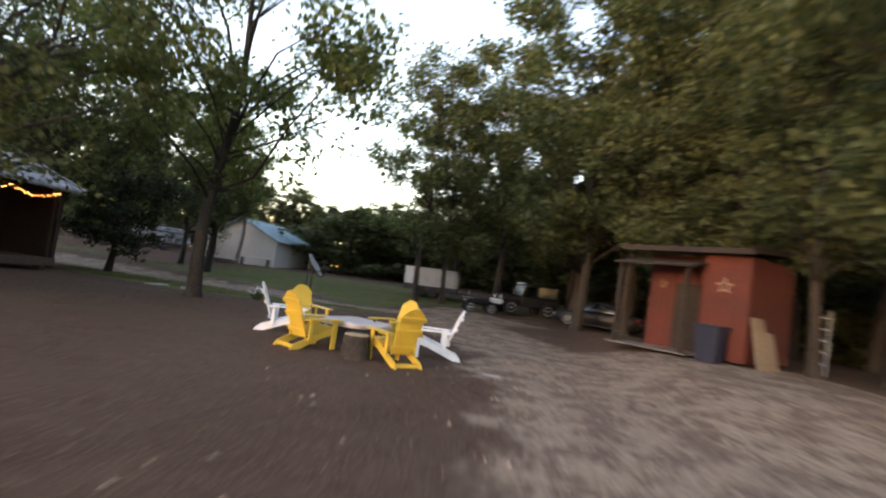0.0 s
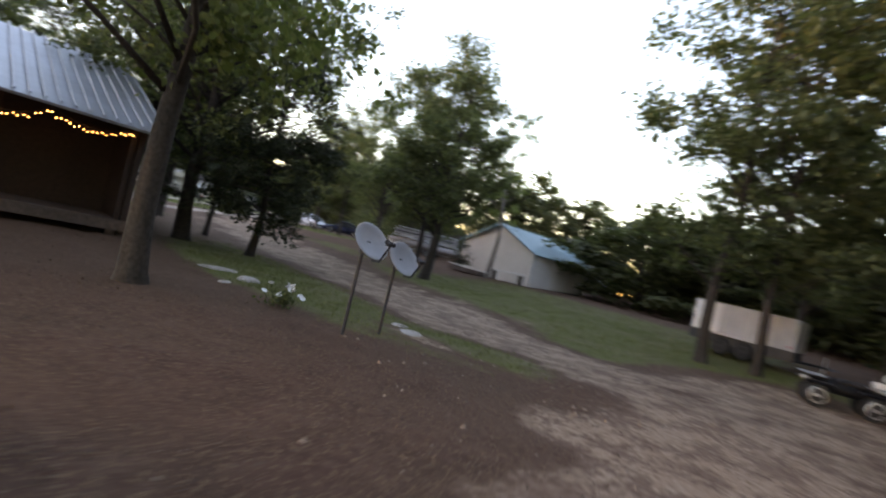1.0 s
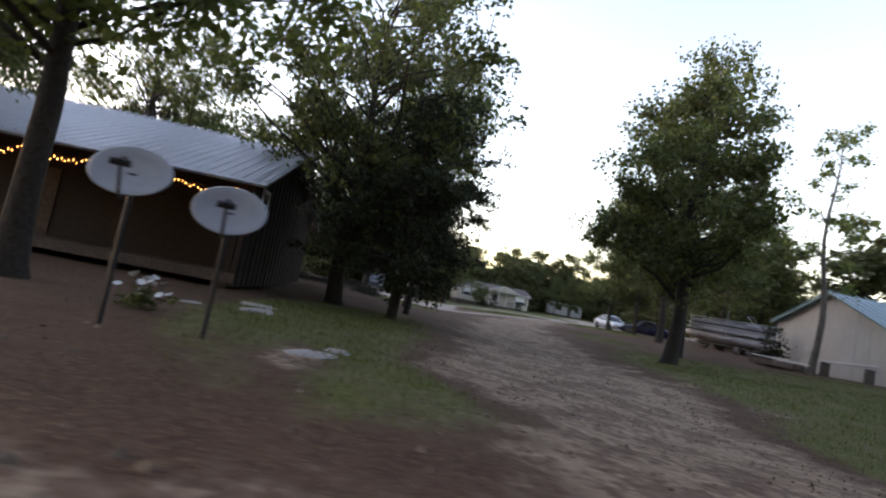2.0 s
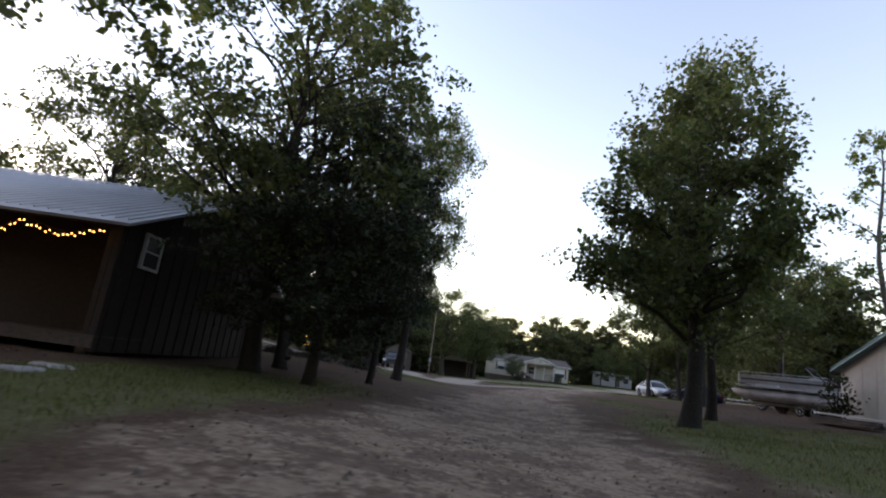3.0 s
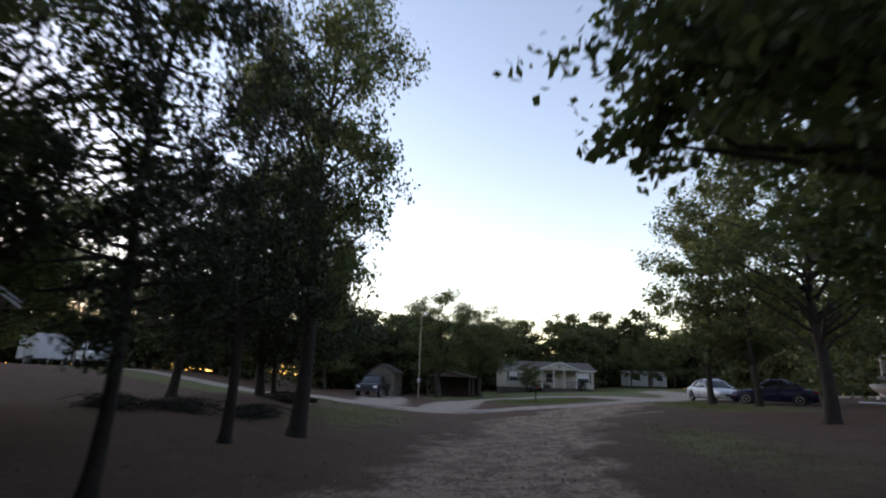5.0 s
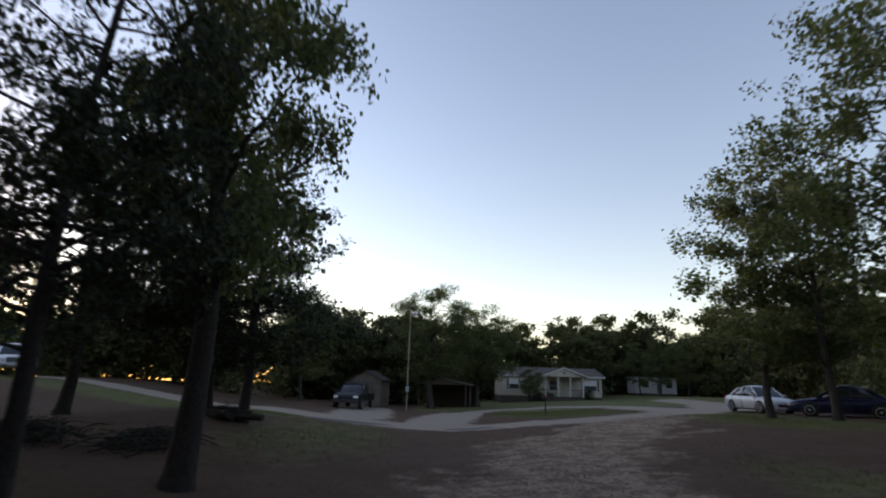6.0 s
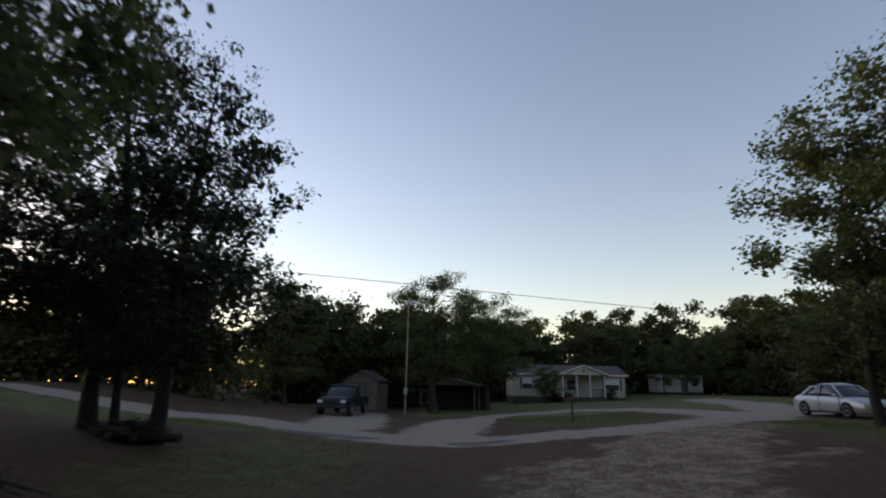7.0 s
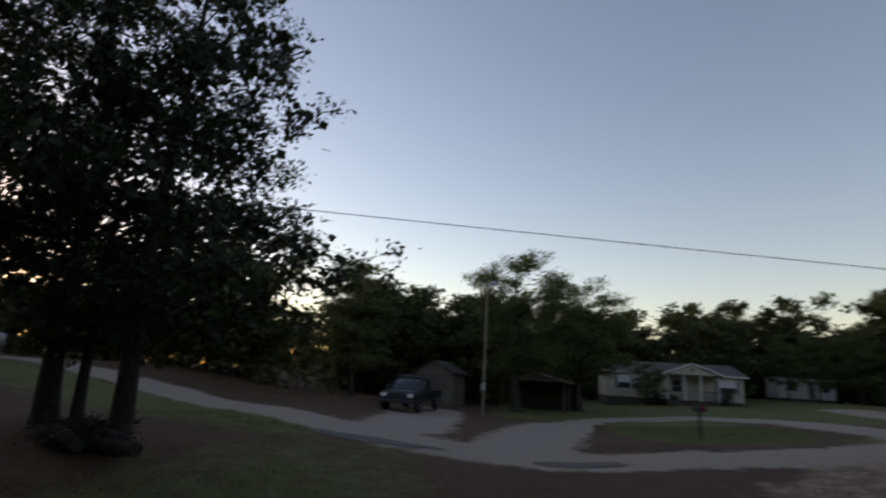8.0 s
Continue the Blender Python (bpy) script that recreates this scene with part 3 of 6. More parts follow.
for x, y, s, turn in [(-122.5, 54.0, 1.2, 20), (-122.0, 60.5, 1.15, 140), (-121.0, 66.5, 1.25, 250), (-113.0, 74.5, 1.15, 80), (-104.0, 76.0, 1.15, 310), (-94.0, 74.0, 1.1, 190), (-85.0, 71.5, 1.15, 45)]:
    plant(FAR_C if turn % 40 else FAR_A, x, y, s, turn, 1.1)
for x, y, s, turn in [(-119, 69, 0.8, 10), (-121, 72.5, 0.85, 100), (-117, 73, 0.7, 200), (-124, 66, 0.9, 300), (-123, 77, 0.85, 60)]:
    plant(FAR_B, x, y, s, turn, 0.95)
plant(FAR_B, -83.0, 24.0, 0.9, 130, 0.9)
plant(FAR_A, -80.0, 15.0, 0.85, 10, 0.9)

# wood on the east side, behind the shed and the parked vehicles
rng = np.random.default_rng(4)
for x, y, k, s in [(7, 25, 0, 1.05), (10.5, 20, 2, 1.1), (10, 14.5, 0, 1.0), (4.5, 29, 2, 1.3), (8.5, 30, 1, 1.1), (2.5, 38, 0, 1.1), (6, 37, 2, 1.1), (-2.5, 41, 2, 1.1), (-7.0, 33.9, 2, 1.0), (-6.0, 42.2, 0, 0.75), (6.6, 22.2, 2, 0.95), (8.6, 16.4, 2, 0.95), (5.6, 25.6, 2, 1.15), (2.3, 29.4, 2, 1.3), (7.2, 11.5, 2, 1.0),
                   (13, 25, 2, 1.1), (14, 18, 0, 1.1), (13, 32, 1, 1.1), (10, 36, 0, 1.1), (-2.4, 36.5, 2, 1.25), (2.5, 34, 0, 1.1), (11, 9, 2, 1.1), (15, 12, 0, 1.1), (-17, 56, 0, 0.5)]:
    plant((OAK_A, OAK_D, OAK_C)[k], x, y, s, rng.uniform(0, 360), s * rng.uniform(0.8, 0.95), label="tall oak in the wood beside the yard")

plant(OAK_C, -5.5, 34.3, 0.95, 60, 0.8, label="slender oak before the white box trailer")
plant(OAK_A, -12.6, 11.6, 0.85, 70, 0.8, label="oak with hanging branches before the cabin")

# the wood all round, further off; its south part is unseen, added for shade
def wood_edge(a, d):
    """A place in the wood by its bearing and depth; it comes closer on the east and south."""
    deg = math.degrees(a)
    east = deg < 20 or deg > 175
    cx, cy = (-4, 14) if east else (-36, 30)
    r = 38 + 24 * d if east else 66 + 30 * d
    x, y = cx - math.sin(a) * r, cy + math.cos(a) * r
    if near_line(x, y, ROAD) < 4 or (-104 < x < -84 and 28 < y < 56) or (-118 < x < -104 and 54 < y < 69) or (-108 < x < -80 and 48 < y < 66):
        return None
    return x, y


for k in range(86):
    ring = k % 2
    deg = -75 + 320 * (k + rng.uniform(0, 0.8)) / 86
    p = wood_edge(radians(deg), rng.uniform(0, 0.35) if ring else rng.uniform(0.5, 1))
    # the wood is lower towards the sunset and behind the garage
    low = 0.6 if 112 < deg < 175 else 0.55 if -2 < deg < 55 else 1.0
    # past about 175 degrees the trees are out of view and only block light
    if p and not (k % 2 and deg > 180):
        plant((FAR_A, FAR_B, FAR_C)[k % 3], *p, low * rng.uniform(0.9, 1.15), rng.uniform(0, 360), rng.uniform(1.05, 1.3))

# belts of trees that close the yard: behind the homes, the cars and the road
BELTS = [[(-106, 26), (-105, 40), (-104.5, 51)], [(-78, 13), (-88, 22), (-90, 31)], [(-71, 14), (-69, 5), (-66, -7), (-57, -22)], [(-121, 50), (-120, 62), (-118, 76)], [(-82, 63), (-68, 66), (-58, 70)],
         [(-117, 80), (-100, 82), (-82, 78)], [(0, 52), (12, 46), (20, 34), (22, 20)], [(-64, 60), (-50, 55), (-40, 57), (-30, 60), (-12, 60), (0, 53)], [(-34, 74), (-14, 73), (2, 64), (16, 56)], [(-128, 54), (-127, 68), (-124, 80), (-108, 88)]]


def along(line, u):
    """The point at the share u of a line's length."""
    spans = [math.dist(a, b) for a, b in zip(line, line[1:])]
    d = u * sum(spans)
    for (a, b), s in zip(zip(line, line[1:]), spans):
        if d <= s:
            return a[0] + (b[0] - a[0]) * d / s, a[1] + (b[1] - a[1]) * d / s
        d -= s
    return line[-1]


for line in BELTS:
    count = int(sum(math.dist(a, b) for a, b in zip(line, line[1:])) / 4.6)
    for k in range(count):
        x, y = along(line, (k + rng.uniform(0.2, 0.8)) / count)
        x, y = x + rng.normal(0, 1.2), y + rng.normal(0, 1.2)
        if near_line(x, y, ROAD) > 3.4 and not (-118 < x < -104 and 54 < y < 69):
            plant((FAR_C, FAR_A, FAR_B)[k % 3], x, y, rng.uniform(0.7, 0.95) * (0.72 if x > -36 and y > 50 else 1.0), rng.uniform(0, 360), rng.uniform(0.75, 1.0))


def undergrowth():
    """Shrubs and saplings that close the wood down to the ground."""
    rng = np.random.default_rng(12)
    tips = []
    while len(tips) < 9000:
        if len(tips) < 4600:
            p = wood_edge(radians(rng.uniform(-75, 150)), rng.uniform(0.0, 0.9) ** 1.5)
        else:
            line = BELTS[int(rng.integers(len(BELTS)))]
            x, y = along(line, rng.uniform(0, 1))
            p = (x + rng.normal(0, 1.2), y + rng.normal(0, 1.2))
            if near_line(*p, ROAD) < 2.8 or (-118 < p[0] < -104 and 54 < p[1] < 69):
                p = None
        if p is None:
            continue
        x, y = p
        tall = 4.6 + 3.0 * noise.noise((x * 0.12, y * 0.12, 0))
        tips.append((x, y, ground_z(x, y) + rng.uniform(0.05, 1) * max(2.4, tall)))
    ob = new("undergrowth", leaf_mesh("undergrowth", tips, 18, 0.6, 0.5, FAR_LEAF, rng))
    tagged(ob, "dense dark green shrubs along the wood edge", "shrubs", kind="stuff")


undergrowth()

# ---- buildings ----
def building(name, x, y, turn, label, z=None):
    return thing(name, x, y, ground_z(x, y) if z is None else z, turn, label, "building")


def gable_roof(parent, length, half, eave, ridge, over, mat, ribs=0, thick=0.07, name="roof"):
    """Two slopes along x from 0 to length, half to either side of y = 0."""
    for s in (-1, 1):
        run, rise = half + over, (ridge - eave) * (half + over) / half
        bm = bmesh.new()
        q = [Vector((-over, 0, ridge)), Vector((length + over, 0, ridge)), Vector((length + over, s * run, ridge - rise)), Vector((-over, s * run, ridge - rise))]
        plate(bm, q if s < 0 else q[::-1], thick)
        bmesh.ops.recalc_face_normals(bm, faces=bm.faces)
        r = part(name, bm, mat, parent)
        if ribs:
            slope = math.hypot(run, rise)
            tilt = math.degrees(math.atan2(rise, run))
            first = None
            count = int((length + 2 * over) / ribs)
            for k in range(count + 1):
                xx = -over + 0.04 + k * (length + 2 * over - 0.08) / count
                if first is None:
                    first = part("rib", prism(bmesh.new(), [(-0.035, 0), (0.035, 0), (0.018, 0.03), (-0.018, 0.03)], 0, slope), mat, r)
                    first.matrix_basis = pose(xx, 0, ridge + thick, -tilt, 0, 0 if s > 0 else 180)
                else:
                    share(first, xx, 0, ridge + thick, -tilt, 0, 0 if s > 0 else 180)


def gable_wall(x0, x1, half, base, eave, ridge):
    bm = bmesh.new()
    a = [bm.verts.new((x0, y, z)) for y, z in ((-half, base), (half, base), (half, eave), (0, ridge), (-half, eave))]
    b = [bm.verts.new((x1, v.co.y, v.co.z)) for v in a]
    bm.faces.new(a)
    bm.faces.new(b[::-1])
    for k in range(5):
        bm.faces.new((a[k], b[k], b[(k + 1) % 5], a[(k + 1) % 5]))
    bmesh.ops.recalc_face_normals(bm, faces=bm.faces)
    return bm


def window(parent, m, w, h, frame_mat=None, blind=0.0):
    """A framed window on a wall: it looks along -y of m, its middle at the origin."""
    f = bmesh.new()
    t = 0.07
    for x0, x1, z0, z1 in ((-w / 2 - t, w / 2 + t, h / 2, h / 2 + t), (-w / 2 - t, w / 2 + t, -h / 2 - t, -h / 2), (-w / 2 - t, -w / 2, -h / 2, h / 2), (w / 2, w / 2 + t, -h / 2, h / 2), (-w / 2, w / 2, -0.02, 0.02)):
        box(f, x0, x1, -0.05, 0.02, z0, z1)
    bmesh.ops.transform(f, matrix=m, verts=f.verts)
    fr = part("window", f, frame_mat or TRIM_WHITE, parent, "white framed window")
    part("pane", block(-w / 2, w / 2, -0.02, 0.0, -h / 2, h / 2, 0, m), WINDOW_GLASS, fr, "dark glass pane")
    if blind:
        part("blind", block(-w / 2 + 0.02, w / 2 - 0.02, -0.028, -0.022, h / 2 - h * blind, h / 2, 0, m), BLIND, fr, "pale drawn blind")


def cabin():
    """Dark cabin: ridge along its x, the porch side is +y."""
    c = building("cabin", -23.0, 18.7, -90, "dark stained wooden cabin, ribbed metal roof, lit porch", z=0.0)
    half, eave, ridge, length = 6.0, 3.1, 5.4, 18.0
    gable_roof(c, length, half, eave, ridge, 0.4, GREY_METAL, ribs=0.3)
    part("wall", gable_wall(0, 0.15, half - 0.1, 0.1, eave - 0.1, ridge - 0.1), DARK_WOOD, c)
    part("wall", gable_wall(length - 0.15, length, half - 0.1, 0.1, eave - 0.1, ridge - 0.1), DARK_WOOD, c)
    part("wall", block(0.15, length - 0.15, 3.5, 3.65, 0.1, 4.0), DARK_WOOD, c)
    part("wall", block(0.15, length - 0.15, -5.8, -5.65, 0.1, 2.9), DARK_WOOD, c)
    # battens on the end wall
    first = None
    for k in range(20):
        y = -5.7 + k * 0.6
        top = eave - 0.12 + (ridge - eave) * (1 - abs(y) / half) - 0.1
        if first is None:
            first = part("batten", block(-0.03, 0.0, -0.03, 0.03, 0, 1), DARK_WOOD, c)
            first.matrix_basis = pose(0, y, 0.1) @ Matrix.Diagonal((1, 1, top - 0.1, 1))
        else:
            share(first, 0, y, 0.1, size=(1, 1, top - 0.1))
    # porch
    first = None
    for k in range(60):
        if first is None:
            first = part("deck_board", block(0, 0.29, 3.66, 5.95, 0.42, 0.46, 0.004), PORCH_WOOD, c)
        else:
            share(first, k * 0.298, 0, 0)
    part("deck_edge", block(0, length, 5.9, 5.96, 0.18, 0.415), PORCH_WOOD, c)
    first = None
    for k in range(7):
        x = 0.25 + k * 2.9
        if first is None:
            first = part("porch_post", block(-0.07, 0.07, 5.72, 5.86, 0.46, 2.95, 0.01), DARK_WOOD, c)
            first.location.x = x
        else:
            share(first, x, 0, 0)
    part("porch_beam", block(0, length, 5.7, 5.88, 2.95, 3.12), DARK_WOOD, c)
    first = None
    for k in range(7):
        x = 0.3 + k * 2.9
        if first is None:
            first = part("deck_pier", block(-0.12, 0.12, 5.5, 5.8, -0.2, 0.2, 0.01), PORCH_WOOD, c)
            first.location.x = x
        else:
            share(first, x, 0, 0)
    part("door", block(6.2, 7.15, 3.65, 3.7, 0.46, 2.5, 0.01), PORCH_WOOD, c, "dark plank door")
    for x in (10.5, 14.0):
        window(c, pose(x, 3.66, 1.75, 0, 0, 180), 0.9, 1.1)
    window(c, pose(-0.02, 4.55, 2.6, 0, 0, -90), 0.7, 0.75)
    # string of bulbs hung in swags under the eave
    lights = thing("string_lights", -17.0, 18.7, 2.9, -90, "warm string lights in swags under the porch eave", "string lights")
    cable = bmesh.new()
    pts = []
    span = 1.8
    for k in range(0, 10):
        for j in range(9):
            u = j / 9
            pts.append(Vector((0.35 + (k + u) * span, 0.04 * math.sin(k * 2.1 + j), -0.38 * (1 - (2 * u - 1) ** 2) * (0.6 + 0.4 * math.sin(k * 1.7) ** 2) - 0.02)))
    tube(cable, pts, 0.008, 4)
    part("cable", cable, WIRE, lights)
    first = None
    for p in pts:
        for d in (0.0, 0.09):
            q = p + Vector((d, 0.03, -0.045 - 0.1 * random.random()))
            if first is None:
                bm = bmesh.new()
                bmesh.ops.create_icosphere(bm, subdivisions=1, radius=0.019)
                first = part("bulb", bm, BULB, lights, "glowing warm bulb")
                first.location = q
            else:
                share(first, *q)


cabin()


def garage():
    g = building("garage", -24.5, 43.35, 90, "cream metal garage with a blue-green gable roof", z=0.75)
    half, eave, ridge, length = 3.15, 2.35, 3.85, 7.0
    gable_roof(g, length, half, eave, ridge, 0.3, GREEN_METAL, ribs=0.45)
    part("wall", gable_wall(0, 0.12, half, -0.3, eave - 0.05, ridge - 0.05), GARAGE_WALL, g)
    part("wall", gable_wall(length - 0.12, length, half, -0.3, eave - 0.05, ridge - 0.05), GARAGE_WALL, g)
    for s in (-1, 1):
        w = part("wall", block(0.12, length - 0.12, s * (half - 0.12), s * half, -0.3, eave - 0.05), WHITE_WALL, g)
    first = None
    for k in range(9):
        y = -half + 0.35 + k * 0.7
        top = eave - 0.1 + (ridge - eave) * (1 - abs(y) / half)
        if first is None:
            first = part("wall_rib", block(-0.018, 0, -0.02, 0.02, 0, 1), GARAGE_WALL, g)
            first.matrix_basis = pose(0, y, -0.3) @ Matrix.Diagonal((1, 1, top + 0.3, 1))
        else:
            share(first, 0, y, -0.3, size=(1, 1, top + 0.3))
    part("corner_trim", block(-0.03, 0.05, -half - 0.03, -half + 0.06, -0.3, eave - 0.02), TRIM_WHITE, g)
    part("corner_trim", block(-0.03, 0.05, half - 0.06, half + 0.03, -0.3, eave - 0.02), TRIM_WHITE, g)
    part("door", block(2.0, 4.4, -half - 0.05, -half, -0.25, 1.95, 0.01), TRIM_WHITE, g, "wide white side door")
    # a white rail leans along the front wall
    r = thing("white_rail", -22.6, 42.6, ground_z(-22.6, 42.6), 175, "long white metal rail on low stands", "rail")
    part("rail", tube(bmesh.new(), [(-1.6, 0, 0.75), (1.6, 0, 0.62)], 0.05, 8), TRIM_WHITE, r)
    for x in (-1.2, 1.2):
        part("stand", block(x - 0.05, x + 0.05, -0.2, 0.2, 0, 0.62, 0.01), GREY_WOOD, r)


garage()


def shed():
    """Red shed, front along x from 0 to 3.4, its inside towards +y."""
    s = building("garden_shed", 3.1, 19.35, -41, "red wooden shed with a low roofed porch", z=0.38)
    L, D, H, P = 3.2, 3.2, 2.95, 1.95
    part("wall", block(0, P + 0.1, 0.7, 0.8, 0.1, H), RED_WOOD, s)
    part("wall", block(0, L, D - 0.1, D, 0.1, H - 0.1), RED_WOOD, s)
    part("wall", block(0, 0.1, 0.8, D - 0.1, 0.1, H), RED_WOOD, s)
    part("wall", block(L - 0.1, L, 0.1, D - 0.1, 0.1, H), RED_WOOD, s)
    part("wall", block(P, L, 0.0, 0.1, 0.1, H), RED_WOOD, s)
    part("wall", block(P, P + 0.1, 0.1, 0.7, 0.1, H), RED_WOOD, s)
    first = part("batten", block(-0.02, 0.02, -0.02, 0.0, 0.1, H), RED_WOOD, s)
    first.location.x = P + 0.1
    for k in range(1, 6):
        share(first, P + 0.1 + k * 0.22, 0, 0)
    for k in range(9):
        share(first, 0.15 + k * 0.22, 0.7, 0)
    for k in range(13):
        share(first, L, 0.1 + k * 0.23, 0, 0, 0, 90)
    bm = plate(bmesh.new(), [(-0.35, -0.4, 3.0), (L + 0.18, -0.4, 3.0), (L + 0.18, D + 0.2, 3.3), (-0.35, D + 0.2, 3.3)], 0.1)
    part("roof", bm, SHED_TRIM, s)
    part("fascia", block(-0.37, L + 0.2, -0.45, -0.4, 2.95, 3.1), SHED_TRIM, s, "dark weathered fascia board")
    part("fascia", block(L + 0.18, L + 0.22, -0.4, D + 0.2, 2.93, 3.08, 0, pose(0, 0, 0.1, 4.8)), SHED_TRIM, s, "dark weathered fascia board")
    bm = plate(bmesh.new(), [(-0.4, -0.8, 2.5), (P + 0.1, -0.8, 2.5), (P + 0.1, 0.7, 2.78), (-0.4, 0.7, 2.78)], 0.06)
    part("porch_roof", bm, SHED_TRIM, s)
    for x in (-0.3, 1.75):
        part("porch_post", block(x - 0.05, x + 0.05, -0.6, -0.5, 0.12, 2.53, 0.008), SHED_TRIM, s)
    first = None
    for k in range(8):
        if first is None:
            first = part("deck_board", block(-0.5, P, -0.7, -0.53, 0.08, 0.12, 0.004), GREY_WOOD, s)
        else:
            share(first, 0, k * 0.175, 0)
    part("door", block(0.85, 1.6, 0.65, 0.7, 0.14, 2.1, 0.008), SHED_TRIM, s, "dark weathered plank door")

    def star_ring(cx, cz, k):
        return [(cx + k * (0.28 if j % 2 == 0 else 0.12) * math.cos(math.pi / 2 + j * math.pi / 5), cz + k * (0.28 if j % 2 == 0 else 0.12) * math.sin(math.pi / 2 + j * math.pi / 5)) for j in range(10)]

    for cx, cz, k, y in ((2.55, 2.1, 0.85, 0.0), (0.45, 2.05, 0.55, 0.7)):
        st = part("star", prism(bmesh.new(), star_ring(cx, cz, k), y - 0.05, y - 0.03), PLY, s, "pale metal star ornament")
        part("star_centre", prism(bmesh.new(), star_ring(cx, cz, k * 0.6), y - 0.062, y - 0.052), RED_WOOD, st, "dark red star centre")
    # things that stand at the shed
    m = s.matrix_basis

    def at(x, y):
        p = m @ Vector((x, y, 0))
        return p.x, p.y, ground_z(p.x, p.y)

    b = thing("wheeled_bin", *at(2.55, -0.5), -45, "dark blue plastic bin beside the shed", "bin")
    bm = bmesh.new()
    r = bmesh.ops.create_cone(bm, cap_ends=True, segments=4, radius1=0.36, radius2=0.44, depth=0.9)
    bmesh.ops.transform(bm, matrix=pose(0, 0, 0.47, 0, 0, 45), verts=bm.verts)
    part("body", bm, BIN_BLUE, b)
    part("lid", block(-0.34, 0.34, -0.34, 0.36, 0.92, 0.99, 0.02), BIN_BLUE, b)
    part("handle", tube(bmesh.new(), [(-0.25, 0.38, 0.9), (0.25, 0.38, 0.9)], 0.02, 6), BLACK_PLASTIC, b)
    for k, (x, h, t) in enumerate(((3.62, 1.35, 12), (3.66, 1.0, 14))):
        p = thing("plywood_sheet", *at(x, 0.15 + 0.5 * k), -49.5 + 90, "weathered plywood sheet leaning on the shed", "board", "leaning boards")
        part("sheet", block(-0.3, 0.3, -0.012, 0.012, 0, h, 0.003, pose(0, -0.02, 0, -t)), PLY, p)
    ld = thing("step_ladder", *at(4.1, 2.6), -30, "aluminium step ladder leaning beside the shed", "ladder")
    for sx in (-0.2, 0.2):
        part("rail", block(sx - 0.02, sx + 0.02, -0.03, 0.03, 0, 1.85, 0.004, pose(0, 0, 0, -10)), DISH_GREY, ld)
    for k in range(5):
        part("rung", block(-0.18, 0.18, -0.03, 0.03, 0.3 + k * 0.33, 0.33 + k * 0.33, 0.004, pose(0, 0, 0, -10)), DISH_GREY, ld)
    tx, ty, tz = at(4.35, 1.1)
    plant(OAK_C, tx, ty, 0.95, 40, 0.7, label="slender oak with a straight trunk beside the shed")


shed()


